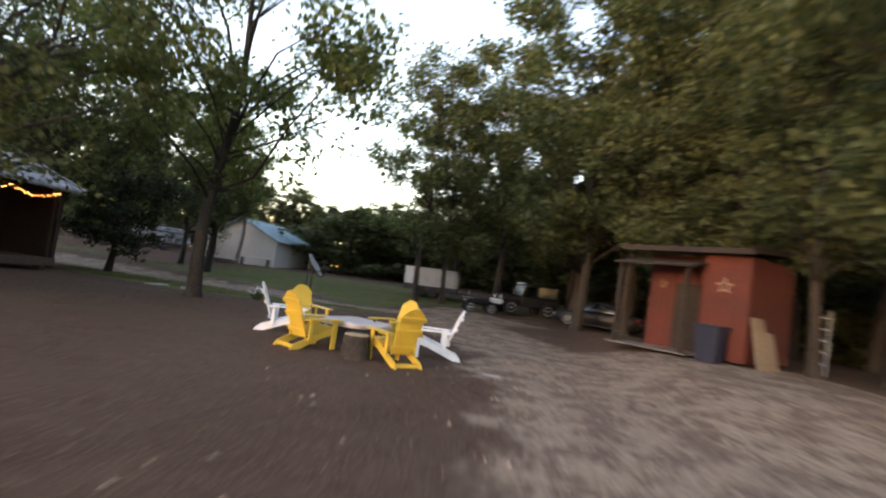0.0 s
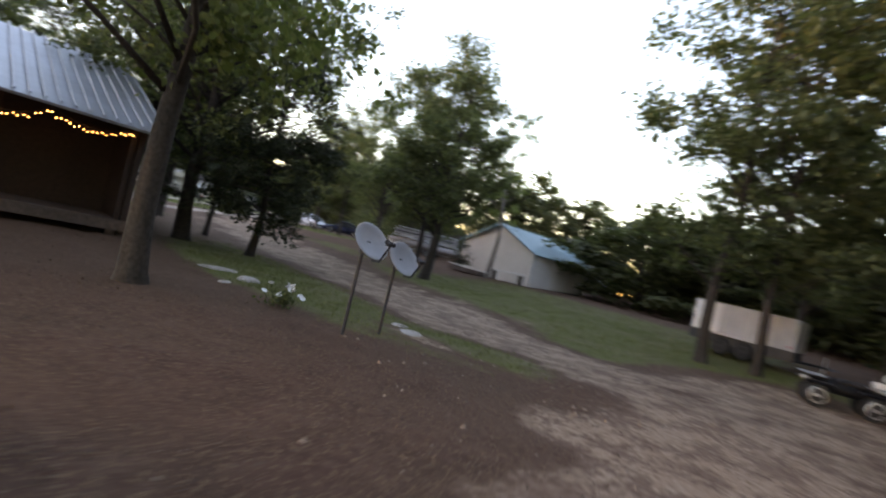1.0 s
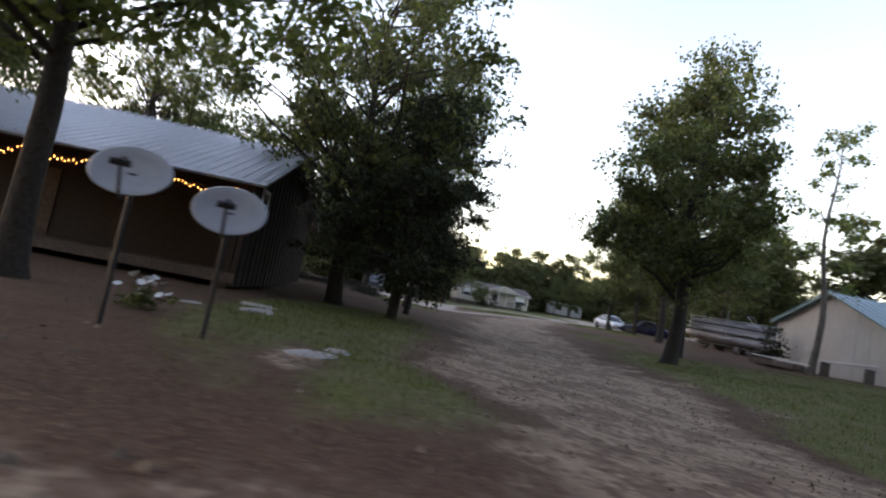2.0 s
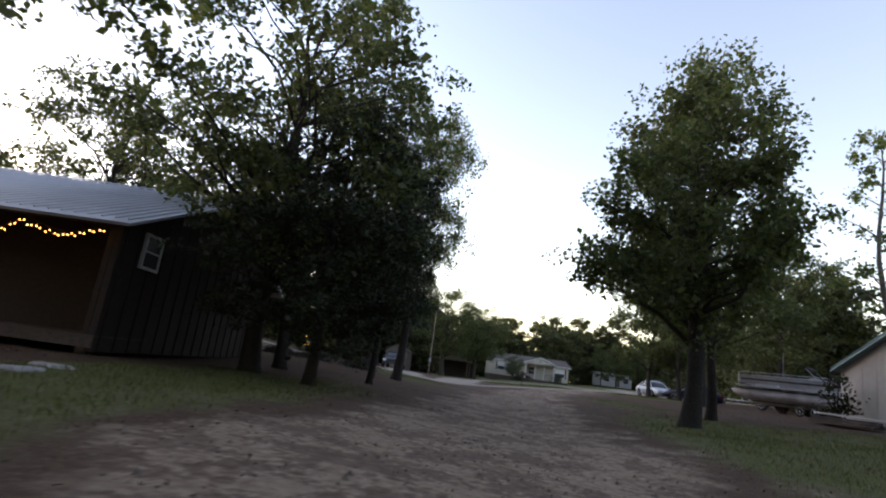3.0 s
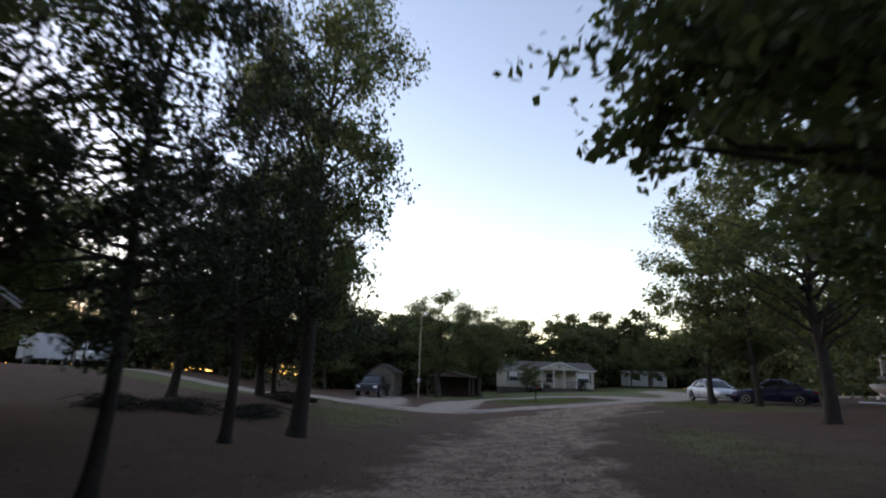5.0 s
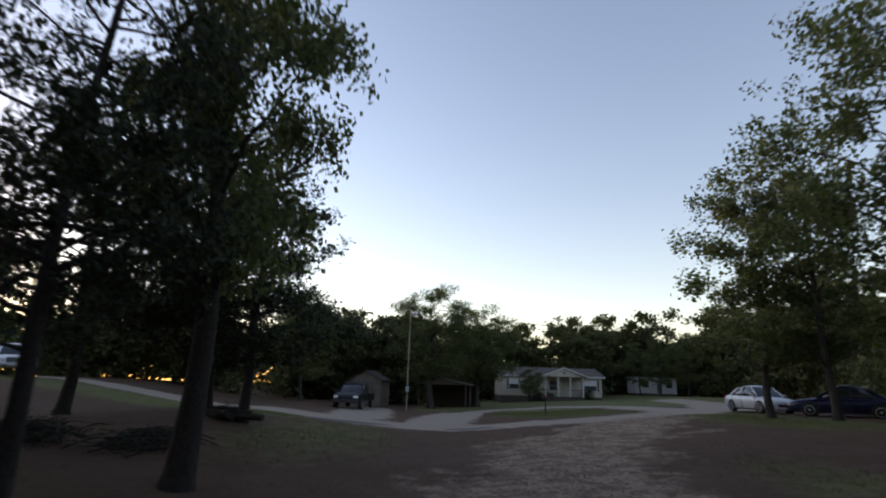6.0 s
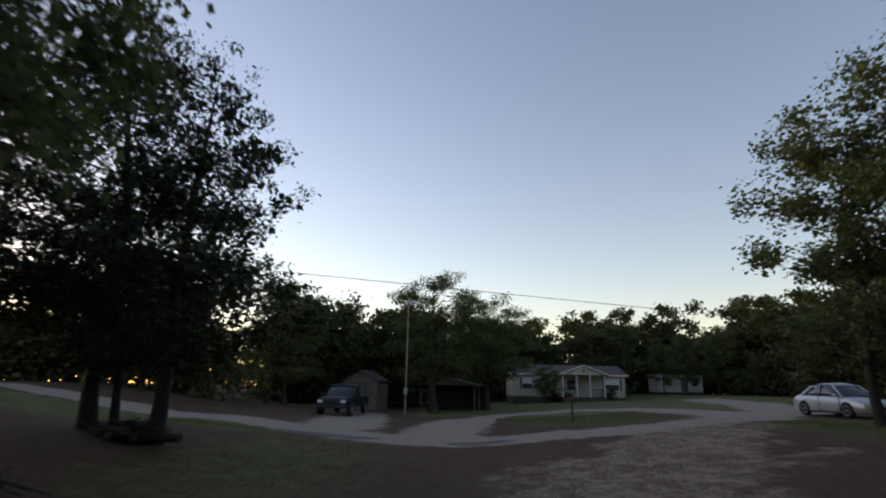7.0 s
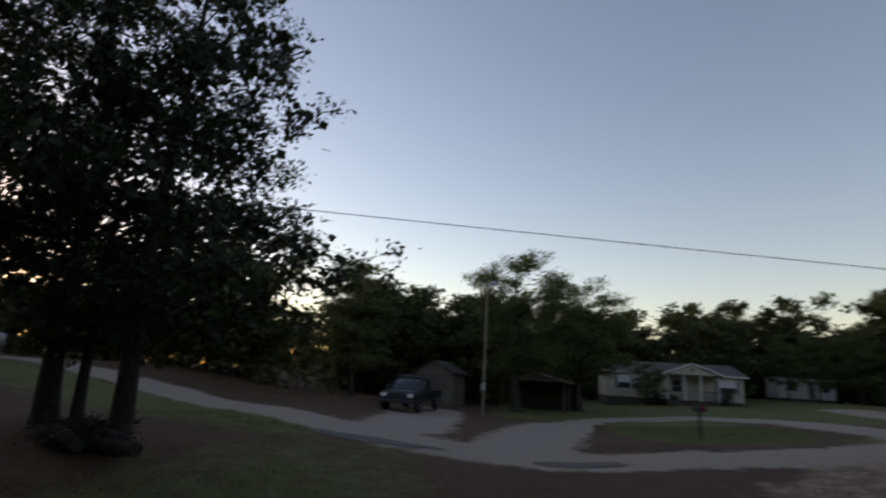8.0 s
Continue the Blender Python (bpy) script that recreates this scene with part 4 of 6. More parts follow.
def house():
    """Mobile home: its long front is y = 0 looking to -y, x runs along it."""
    h = building("mobile_home", -90.9, 35.9, 90, "cream mobile home with gabled porch and brown roof", z=0.6)
    L, D = 12.3, 7.6
    for s, mid in ((1, 0), (-1, 0)):
        y0, y1 = (-0.35, D / 2) if s > 0 else (D + 0.35, D / 2)
        q = [(-0.3, y0, 2.95), (L + 0.3, y0, 2.95), (L + 0.3, y1, 4.05), (-0.3, y1, 4.05)]
        bm = plate(bmesh.new(), q if s > 0 else q[::-1], 0.09)
        bmesh.ops.recalc_face_normals(bm, faces=bm.faces)
        part("roof", bm, SHINGLE, h)
    part("fascia", block(-0.32, L + 0.32, -0.4, -0.35, 2.86, 3.0), TRIM_WHITE, h)
    part("wall", block(0, L, 0, 0.12, 0.6, 2.98), CREAM_WALL, h)
    part("wall", block(0, L, D - 0.12, D, 0.6, 2.98), CREAM_WALL, h)
    for x0 in (0, L - 0.12):
        bm = bmesh.new()
        a = [bm.verts.new((x0, y, z)) for y, z in ((0.12, 0.6), (D - 0.12, 0.6), (D - 0.12, 2.98), (D / 2, 4.0), (0.12, 2.98))]
        b = [bm.verts.new((x0 + 0.12, v.co.y, v.co.z)) for v in a]
        bm.faces.new(a)
        bm.faces.new(b[::-1])
        for k in range(5):
            bm.faces.new((a[k], b[k], b[(k + 1) % 5], a[(k + 1) % 5]))
        bmesh.ops.recalc_face_normals(bm, faces=bm.faces)
        part("wall", bm, CREAM_WALL, h)
    part("skirting", block(0.02, L - 0.02, 0.03, 0.09, -0.9, 0.598), DARK_SKIRT, h)
    part("skirting", block(0.02, 0.08, 0.1, D - 0.1, -0.9, 0.598), DARK_SKIRT, h)
    part("skirting", block(L - 0.08, L - 0.02, 0.1, D - 0.1, -0.9, 0.598), DARK_SKIRT, h)
    first = None
    for k in range(16):
        z = 0.74 + k * 0.14
        if first is None:
            first = part("siding_lap", block(0, L, -0.012, 0.0, 0, 0.02), CREAM_WALL, h)
            first.location.z = z
        else:
            share(first, 0, 0, z)
    for x, w in ((1.6, 1.1), (2.75, 0.7), (10.9, 1.5)):
        window(h, pose(x, -0.02, 1.95), w, 1.15, blind=0.5)
    for x in (0.92, 2.25, 3.2, 10.0, 11.8):
        part("shutter", block(x - 0.13, x + 0.13, -0.06, -0.02, 1.3, 2.6), DARK_SKIRT, h, "dark window shutter")
    part("door", block(7.6, 8.5, -0.06, -0.01, 0.62, 2.65), CREAM_WALL, h, "pale front door")
    window(h, pose(6.4, -0.02, 1.85), 0.9, 1.1)
    # porch with its own gable
    g = bmesh.new()
    prism(g, [(5.0, 2.9), (9.6, 2.9), (7.3, 3.75)], -2.2, -2.1)
    part("porch_gable", g, CREAM_WALL, h)
    for s in (-1, 1):
        q = [(7.3, -2.35, 3.85), (7.3, 1.6, 3.85), (7.3 + s * 2.6, 1.6, 2.88), (7.3 + s * 2.6, -2.35, 2.88)]
        bm = plate(bmesh.new(), q, 0.08)
        bmesh.ops.recalc_face_normals(bm, faces=bm.faces)
        part("porch_roof", bm, SHINGLE, h)
        e = [(7.3, -2.38, 3.82), (7.3 + s * 2.62, -2.38, 2.85), (7.3 + s * 2.62, -2.38, 2.98), (7.3, -2.38, 3.95)]
        bm = plate(bmesh.new(), e, 0.04)
        bmesh.ops.recalc_face_normals(bm, faces=bm.faces)
        part("barge_board", bm, TRIM_WHITE, h)
    ring = [(7.3 + (0.2 if k % 2 == 0 else 0.09) * math.cos(math.pi / 2 + k * math.pi / 5), 3.3 + (0.2 if k % 2 == 0 else 0.09) * math.sin(math.pi / 2 + k * math.pi / 5)) for k in range(10)]
    part("star", prism(bmesh.new(), ring, -2.24, -2.2), GREY_WOOD, h, "dark star ornament")
    part("porch_floor", block(5.0, 9.6, -2.2, 0.0, 0.45, 0.58, 0.01), DARK_SKIRT, h)
    for x in (5.1, 6.6, 8.0, 9.5):
        part("porch_post", block(x - 0.06, x + 0.06, -2.15, -2.03, 0.58, 2.92, 0.008), TRIM_WHITE, h)
    for x0, x1 in ((5.16, 6.54), (8.06, 9.44)):
        part("handrail", block(x0, x1, -2.12, -2.06, 1.4, 1.46), DARK_SKIRT, h)
        for k in range(7):
            x = x0 + (k + 0.5) * (x1 - x0) / 7
            part("baluster", block(x - 0.02, x + 0.02, -2.11, -2.07, 0.58, 1.4), DARK_SKIRT, h)
    for k in range(3):
        part("step", block(6.7, 7.9, -2.5 - 0.28 * k, -2.2 - 0.28 * k, -0.9, 0.43 - 0.18 * k), DARK_SKIRT, h)
    first = None
    for k in range(23):
        if first is None:
            first = part("porch_skirt_board", block(5.02, 5.2, -2.2, -2.17, -0.8, 0.45), DARK_SKIRT, h)
        else:
            share(first, 0.2 * k, 0, 0)


house()


def white_home():
    h = building("white_trailer_home", -112.5, 59.8, 90, "long white trailer home behind trees", z=1.3)
    bm = bmesh.new()
    box(bm, 0, 6.6, 0, 4, 0.6, 3.0, 0.05)
    part("wall", bm, WHITE_WALL, h)
    part("roof", prism(bmesh.new(), [(-0.2, 3.0), (6.8, 3.0), (6.8, 3.08), (-0.2, 3.2)], -0.2, 4.2), GREY_METAL, h)
    part("skirting", block(0.05, 6.55, 0.05, 3.95, -0.6, 0.6), DARK_SKIRT, h)
    for x in (1.6, 5.4):
        window(h, pose(x, -0.02, 2.0), 1.0, 0.9)
    part("door", block(3.4, 4.2, -0.05, 0.0, 0.7, 2.6), GREY_WOOD, h)


white_home()


def carport(name, x, y, turn, w, d, hgt, label, roof, back=None):
    c = building(name, x, y, turn, label)
    for px in (0.1, w - 0.1):
        for py in (0.1, d / 2, d - 0.1):
            part("post", block(px - 0.05, px + 0.05, py - 0.05, py + 0.05, -0.2, hgt, 0.006), PORCH_WOOD if back else GREY_WOOD, c)
    for s in (0, 1):
        q = [(-0.2, -0.2, hgt), (w / 2, -0.2, hgt + 0.55), (w / 2, d + 0.2, hgt + 0.55), (-0.2, d + 0.2, hgt)]
        if s:
            q = [(w - a, b, z) for a, b, z in q]
        bm = plate(bmesh.new(), q, 0.05)
        bmesh.ops.recalc_face_normals(bm, faces=bm.faces)
        part("roof", bm, roof, c)
    part("gable", prism(bmesh.new(), [(0, hgt), (w, hgt), (w / 2, hgt + 0.52)], -0.05, 0.0), roof, c)
    if back:
        part("back_wall", block(0, w, d - 0.1, d, -0.2, hgt), back, c)
    return c


carport("carport", -75.0, 26.6, 78, 4.6, 5.0, 2.1, "small open carport with wooden posts", GREY_WOOD, DARK_WOOD)
carport("boat_carport", -39.0, 51.5, 42, 7.0, 5.0, 2.3, "open pole carport with a low dark roof", SHINGLE)
carport("far_carport", -27.0, 58.0, 20, 5.0, 5.0, 2.0, "low open carport behind the garage", GREY_METAL)


def tan_shed():
    t = building("storage_shed", -74.5, 20.5, 80, "grey weathered wooden storage shed with a gable roof")
    part("wall", block(0, 2.8, 0, 3.0, -0.2, 2.1), GREY_WOOD, t)
    part("gable", prism(bmesh.new(), [(0, 2.1), (2.8, 2.1), (1.4, 2.85)], 0, 3.0), GREY_WOOD, t)
    for s in (0, 1):
        q = [(-0.2, -0.2, 2.05), (1.4, -0.2, 2.88), (1.4, 3.2, 2.88), (-0.2, 3.2, 2.05)]
        if s:
            q = [(2.8 - a, b, z) for a, b, z in q]
        bm = plate(bmesh.new(), q, 0.06)
        bmesh.ops.recalc_face_normals(bm, faces=bm.faces)
        part("roof", bm, SHINGLE, t)
    part("door", block(0.8, 2.0, -0.04, 0, 0, 1.9, 0.01), GREY_WOOD, t, "wide plank door")


tan_shed()

# ---- things ----
def adirondack(mat, label, white=False):
    """Low slatted garden armchair; it looks along +y."""
    c = thing("garden_chair", 0, 0, 0, 0, label, "chair", "chairs round the fire table")
    # side rails run from the front of the seat down to the ground at the back
    for s in (-1, 1):
        bm = bmesh.new()
        prism(bm, [(0.36, 0.27), (0.36, 0.38), (0.22, 0.38), (-0.55, 0.1), (-0.62, 0.0), (-0.45, 0.0), (0.1, 0.22)], -0.0125, 0.0125)
        ob = part("side_rail", bm, mat, c)
        ob.matrix_basis = pose(s * 0.25, 0, 0, 0, 0, 90) @ Matrix.Diagonal((1, 1, 1, 1))
        part("front_leg", block(s * 0.285 - 0.013, s * 0.285 + 0.013, 0.24, 0.36, 0, 0.54, 0.004), mat, c)
        part("back_leg", block(s * 0.285 - 0.013, s * 0.285 + 0.013, -0.28, -0.2, 0.16, 0.56, 0.004), mat, c)
        bm = bmesh.new()
        out = [(-0.07, -0.36), (0.05, -0.36), (0.075, 0.2), (0.075, 0.42), (0.03, 0.46), (-0.04, 0.46), (-0.075, 0.38), (-0.07, 0.1)]
        a = [bm.verts.new((s * (0.3 + u), v, 0.54)) for u, v in out]
        b = [bm.verts.new((s * (0.3 + u), v, 0.565)) for u, v in out]
        bm.faces.new(a)
        bm.faces.new(b[::-1])
        for k in range(len(a)):
            bm.faces.new((a[k], b[k], b[(k + 1) % len(a)], a[(k + 1) % len(a)]))
        bmesh.ops.recalc_face_normals(bm, faces=bm.faces)
        part("armrest", bm, mat, c)
    for k in range(7):
        y = 0.33 - k * 0.088
        z = 0.385 + (y - 0.22) * 0.364 if y < 0.22 else 0.385
        part("seat_slat", block(-0.265, 0.265, y - 0.037, y + 0.037, z, z + 0.022, 0.004), mat, c)
    part("front_apron", block(-0.265, 0.265, 0.36, 0.382, 0.25, 0.38, 0.004), mat, c)
    lean = pose(0, -0.26, 0.2, 22)
    for k in range(7):
        x = (k - 3) * 0.068
        w = 0.031
        rim = [(x + w * u, 0.88 - 2.4 * (x + w * u) ** 2 - 9.0 * (x + w * u) ** 4) for u in (1.0, 0.5, 0.0, -0.5, -1.0)]
        bm = bmesh.new()
        prism(bm, [(x * 0.85 - w, 0), (x * 0.85 + w, 0)] + rim, -0.011, 0.011)
        bmesh.ops.transform(bm, matrix=lean, verts=bm.verts)
        part("back_slat", bm, mat, c)
    for z in (0.1, 0.42, 0.66):
        part("back_rail", block(-0.26, 0.26, -0.04, -0.013, z, z + 0.07, 0.004, lean), mat, c)
    part("back_stretcher", block(-0.24, 0.24, -0.56, -0.53, 0.02, 0.09, 0.004), mat, c)
    part("arm_rail", block(-0.37, 0.37, -0.34, -0.28, 0.515, 0.54, 0.004), mat, c)
    return c


CENTRE = (-3.5, 12.45)


def seat_at(chair, bx, by, swing=0.0, first=False):
    """Puts a chair where its back's top stands, facing the fire table."""
    d = Vector((CENTRE[0] - bx, CENTRE[1] - by))
    turn = math.degrees(math.atan2(-d.x, d.y)) + swing
    f = Vector((-math.sin(radians(turn)), math.cos(radians(turn))))
    m = pose(bx + f.x * 0.56, by + f.y * 0.56, 0, 0, 0, turn)
    if first:
        chair.matrix_basis = m
        return chair
    return copy_thing(chair, m)


yellow = adirondack(YELLOW_PAINT, "yellow painted slatted garden armchair on bare earth")
seat_at(yellow, -4.3, 11.05, first=True)
seat_at(yellow, -5.5, 14.15)
seat_at(yellow, -2.75, 14.0)
seat_at(yellow, -1.98, 10.9)
white = adirondack(WHITE_PAINT, "white painted slatted garden armchair on bare earth")
seat_at(white, -1.42, 12.92, first=True)
seat_at(white, -5.75, 12.75, 28)


def fire_table():
    t = thing("fire_table", *CENTRE, 0, 0, "low pale rounded table on a dark base", "table")
    bm = lathe(bmesh.new(), [(0.6, 0.42), (0.66, 0.44), (0.67, 0.5), (0.64, 0.53)], 40)
    for v in bm.verts:      # an uneven rounded square
        a = math.atan2(v.co.y, v.co.x) + 0.5
        k = (abs(math.cos(a)) ** 4 + abs(math.sin(a)) ** 4) ** (-1 / 4) * (1 + 0.035 * math.sin(3 * a + 0.6) + 0.02 * math.sin(7 * a))
        v.co.x, v.co.y = v.co.x * k * 0.93, v.co.y * k * 0.93
    part("tabletop", bm, TABLE_TOP, t, smooth=False)
    part("base", lathe(bmesh.new(), [(0.5, 0), (0.52, 0.05), (0.46, 0.42)], 20), DARK_METAL, t)
    part("knob", lathe(bmesh.new(), [(0.03, 0.53), (0.035, 0.55), (0.02, 0.575)], 10, pose(0.3, 0.28, 0.0)), BLACK_PLASTIC, t, "small dark knob")


fire_table()


def dish(x, y, h, turn, tilt):
    d = thing("satellite_dish", x, y, 0, turn, "grey satellite dish with feed arm on a steel post", "satellite dish", "satellite dishes")
    part("post", tube(bmesh.new(), [(0, 0, -0.1), (0, 0, h)], 0.03, 8), DARK_METAL, d)
    face = pose(0, 0.1, h + 0.08, -90 + tilt, 0, 0)
    part("bracket", block(-0.05, 0.05, -0.02, 0.1, h - 0.12, h + 0.1, 0.008), DARK_METAL, d)
    bm = bmesh.new()
    rings = [(0.02, 0.0), (0.15, 0.012), (0.26, 0.045), (0.34, 0.08), (0.36, 0.075), (0.26, 0.03), (0.15, -0.005), (0.02, -0.02)]
    lathe(bm, rings, 24, face @ Matrix.Diagonal((1.1, 0.92, 1, 1)))
    part("reflector", bm, DISH_GREY, d, smooth=True)
    bm = bmesh.new()
    tube(bm, [face @ Vector(p) for p in ((0, 0.3, -0.02), (0, 0.38, 0.12), (0, 0.22, 0.42))], 0.016, 6)
    arm = part("feed_arm", bm, DARK_METAL, d)
    bm = bmesh.new()
    tube(bm, [face @ Vector(p) for p in ((-0.09, 0.2, 0.42), (0.09, 0.2, 0.42))], 0.035, 8)
    tube(bm, [face @ Vector(p) for p in ((0, 0.22, 0.45), (0, 0.12, 0.36))], [0.03, 0.045], 8)
    part("feed_horn", bm, BLACK_PLASTIC, arm, "dark plastic feed horn")


dish(-7.9, 19.8, 1.48, -80, 32)
dish(-8.15, 20.77, 1.3, -80, 32)

# ---- vehicles ----
def loft(bm, stations, caps=True):
    """A body through rings of (y, z) at stations along x; each ring is mirrored about y = 0."""
    rings = []
    for x, half in stations:
        pts = [(-y, z) for y, z in half] + [(y, z) for y, z in half[::-1]]
        rings.append([bm.verts.new((x, y, z)) for y, z in pts])
    n = len(rings[0])
    for a, b in zip(rings, rings[1:]):
        for k in range(n):
            bm.faces.new((a[k], a[(k + 1) % n], b[(k + 1) % n], b[k]))
    if caps:
        bm.faces.new(rings[0])
        bm.faces.new(rings[-1][::-1])
    bmesh.ops.recalc_face_normals(bm, faces=bm.faces)
    return bm


def wheel(parent, x, y, r, width=0.22, rim_mat=None, spokes=7):
    """A tyre with a spoked rim that looks towards its side of the vehicle."""
    s = 1 if y > 0 else -1
    m = pose(x, y, r, -90 * s, 0, 0)
    prof = [(r * 0.66, -width / 2), (r * 0.92, -width / 2), (r, -width * 0.3), (r, width * 0.3), (r * 0.92, width / 2), (r * 0.66, width / 2)]
    bm = lathe(bmesh.new(), prof, 20, m)
    t = part("tyre", bm, RUBBER, parent)
    bm = lathe(bmesh.new(), [(r * 0.68, width * 0.36), (r * 0.68, width * 0.5), (r * 0.6, width * 0.52), (r * 0.56, width * 0.4)], 20, m)
    for k in range(spokes):
        q = m @ pose(0, 0, 0, 0, 0, 360 / spokes * k)
        box(bm, 0.05 * r, r * 0.62, -r * 0.075, r * 0.075, width * 0.38, width * 0.46, 0, q)
    lathe(bm, [(r * 0.16, width * 0.36), (r * 0.16, width * 0.5), (r * 0.08, width * 0.52)], 10, m)
    part("rim", bm, rim_mat or ALLOY, t, "alloy rim")
    part("hub_backing", lathe(bmesh.new(), [(r * 0.62, -width * 0.1), (r * 0.6, width * 0.3)], 16, m), BLACK_PLASTIC, t)


def arch(parent, x, y, r):
    s = 1 if y > 0 else -1
    bm = bmesh.new()
    outer = [(r * 1.16 * math.cos(a), r * 1.16 * math.sin(a)) for a in np.linspace(-0.35, math.pi + 0.35, 15)]
    va = [bm.verts.new((x + float(u), y, r + float(v))) for u, v in outer]
    vb = [bm.verts.new((x + float(u), y - s * 0.16, r + float(v))) for u, v in outer]
    bm.faces.new(va)
    bm.faces.new(vb[::-1])
    for k in range(len(va)):
        j = (k + 1) % len(va)
        bm.faces.new((va[k], vb[k], vb[j], va[j]))
    bmesh.ops.recalc_face_normals(bm, faces=bm.faces)
    part("wheel_arch", bm, BLACK_PLASTIC, parent, "dark wheel housing")


def car_body_ring(w, zb, zt, tuck=0.06):
    mid = (zb + zt) / 2
    return [(w * 0.86, zb), (w * 0.97, zb + 0.1), (w, mid), (w * 0.985, zt - 0.1), (w * 0.9, zt - 0.02), (w * 0.55, zt + 0.015), (w * 0.02, zt + 0.025)]


def sedan(x, y, z, turn, paint, label, seed=0):
    """A four-door saloon, its front towards +x."""
    c = thing("car", x, y, z, turn, label, "car", "cars parked under the trees")
    W, R = 0.89, 0.325
    prof = [(-2.3, 0.34, 0.62, 0.74), (-2.24, 0.24, 0.86, 0.82), (-1.9, 0.2, 0.97, 0.87), (-1.1, 0.19, 0.96, W), (0, 0.19, 0.93, W), (0.75, 0.19, 0.92, W), (1.25, 0.19, 0.88, 0.88), (1.85, 0.2, 0.79, 0.85), (2.2, 0.24, 0.68, 0.77), (2.32, 0.3, 0.56, 0.66)]
    part("body", loft(bmesh.new(), [(px, car_body_ring(w, zb, zt)) for px, zb, zt, w in prof]), paint, c, smooth=True)
    # greenhouse: dark glass under a painted roof with painted pillars
    cab = [(-1.66, 0.95, 0.7, 0.96), (-1.0, 0.9, 0.62, 1.35), (-0.5, 0.87, 0.57, 1.47), (0.0, 0.86, 0.57, 1.48), (0.3, 0.86, 0.58, 1.41), (1.05, 0.88, 0.7, 0.93)]
    rings = [(px, [(0.76, zb), (0.755, zb + (zt - zb) * 0.3), (wt + 0.02, zt - 0.05 * min(1, (zt - 0.9) * 4)), (wt * 0.9, zt), (0.02, zt + 0.02)]) for px, zb, wt, zt in cab]
    part("window_glass", loft(bmesh.new(), rings), GLASS, c, "dark car glass", smooth=True)
    roof = [(-1.06, 0.6, 1.345), (-0.5, 0.585, 1.495), (0.0, 0.585, 1.505), (0.36, 0.59, 1.42)]
    bm = loft(bmesh.new(), [(px, [(w, zt - 0.06), (w * 0.96, zt - 0.005), (w * 0.6, zt + 0.022), (0.02, zt + 0.03)]) for px, w, zt in roof])
    part("roof", bm, paint, c, smooth=True)
    for s in (-1, 1):
        part("pillar", tube(bmesh.new(), [(1.05, s * 0.76, 0.92), (0.34, s * 0.6, 1.42)], 0.035, 6), paint, c)
        part("pillar", tube(bmesh.new(), [(-0.32, s * 0.775, 0.92), (-0.36, s * 0.6, 1.46)], 0.035, 6), BLACK_PLASTIC, c)
        part("pillar", tube(bmesh.new(), [(-1.6, s * 0.75, 0.95), (-0.96, s * 0.63, 1.36)], [0.08, 0.055], 6), paint, c)
        part("sill_trim", block(-1.3, 1.3, s * 0.86 - 0.02, s * 0.86 + 0.02, 0.18, 0.26, 0.01), BLACK_PLASTIC, c)
        for px in (-1.05, 0.35):
            part("door_handle", block(px - 0.1, px + 0.02, s * (W - 0.005), s * (W + 0.03), 0.76, 0.79, 0.006), paint, c)
        for px in (-1.32, -0.34, 0.98):
            part("door_gap", block(px - 0.006, px + 0.006, s * (W - 0.03), s * (W + 0.002), 0.3, 0.86), BLACK_PLASTIC, c)
        bm = bmesh.new()
        box(bm, 0.78, 0.95, s * 0.86, s * 1.03, 0.92, 1.04, 0.03)
        part("side_mirror", bm, paint, c)
        bm = loft(bmesh.new(), [(1.98, [(0.06, 0.56), (0.07, 0.66), (0.02, 0.71)]), (2.24, [(0.14, 0.53), (0.15, 0.61), (0.02, 0.645)]), (2.3, [(0.06, 0.54), (0.06, 0.59), (0.02, 0.6)])])
        bmesh.ops.transform(bm, matrix=pose(0, s * 0.62, 0), verts=bm.verts)
        part("headlight", bm, LAMP_GLASS, c, "clear headlight")
        part("tail_light", block(-2.3, -2.05, s * 0.5, s * 0.815, 0.72, 0.87, 0.03), RED_LENS, c, "red tail light")
        for px in (-1.38, 1.38):
            arch(c, px, s * 0.893, R)
            wheel(c, px, s * 0.8, R)
    part("grille", block(2.27, 2.345, -0.42, 0.42, 0.36, 0.52, 0.02), BLACK_PLASTIC, c)
    part("bumper", block(2.2, 2.37, -0.62, 0.62, 0.26, 0.36, 0.03), paint, c)
    part("plate", block(-2.33, -2.29, -0.16, 0.16, 0.55, 0.66, 0.004), TRIM_WHITE, c, "pale blank plate")
    return c


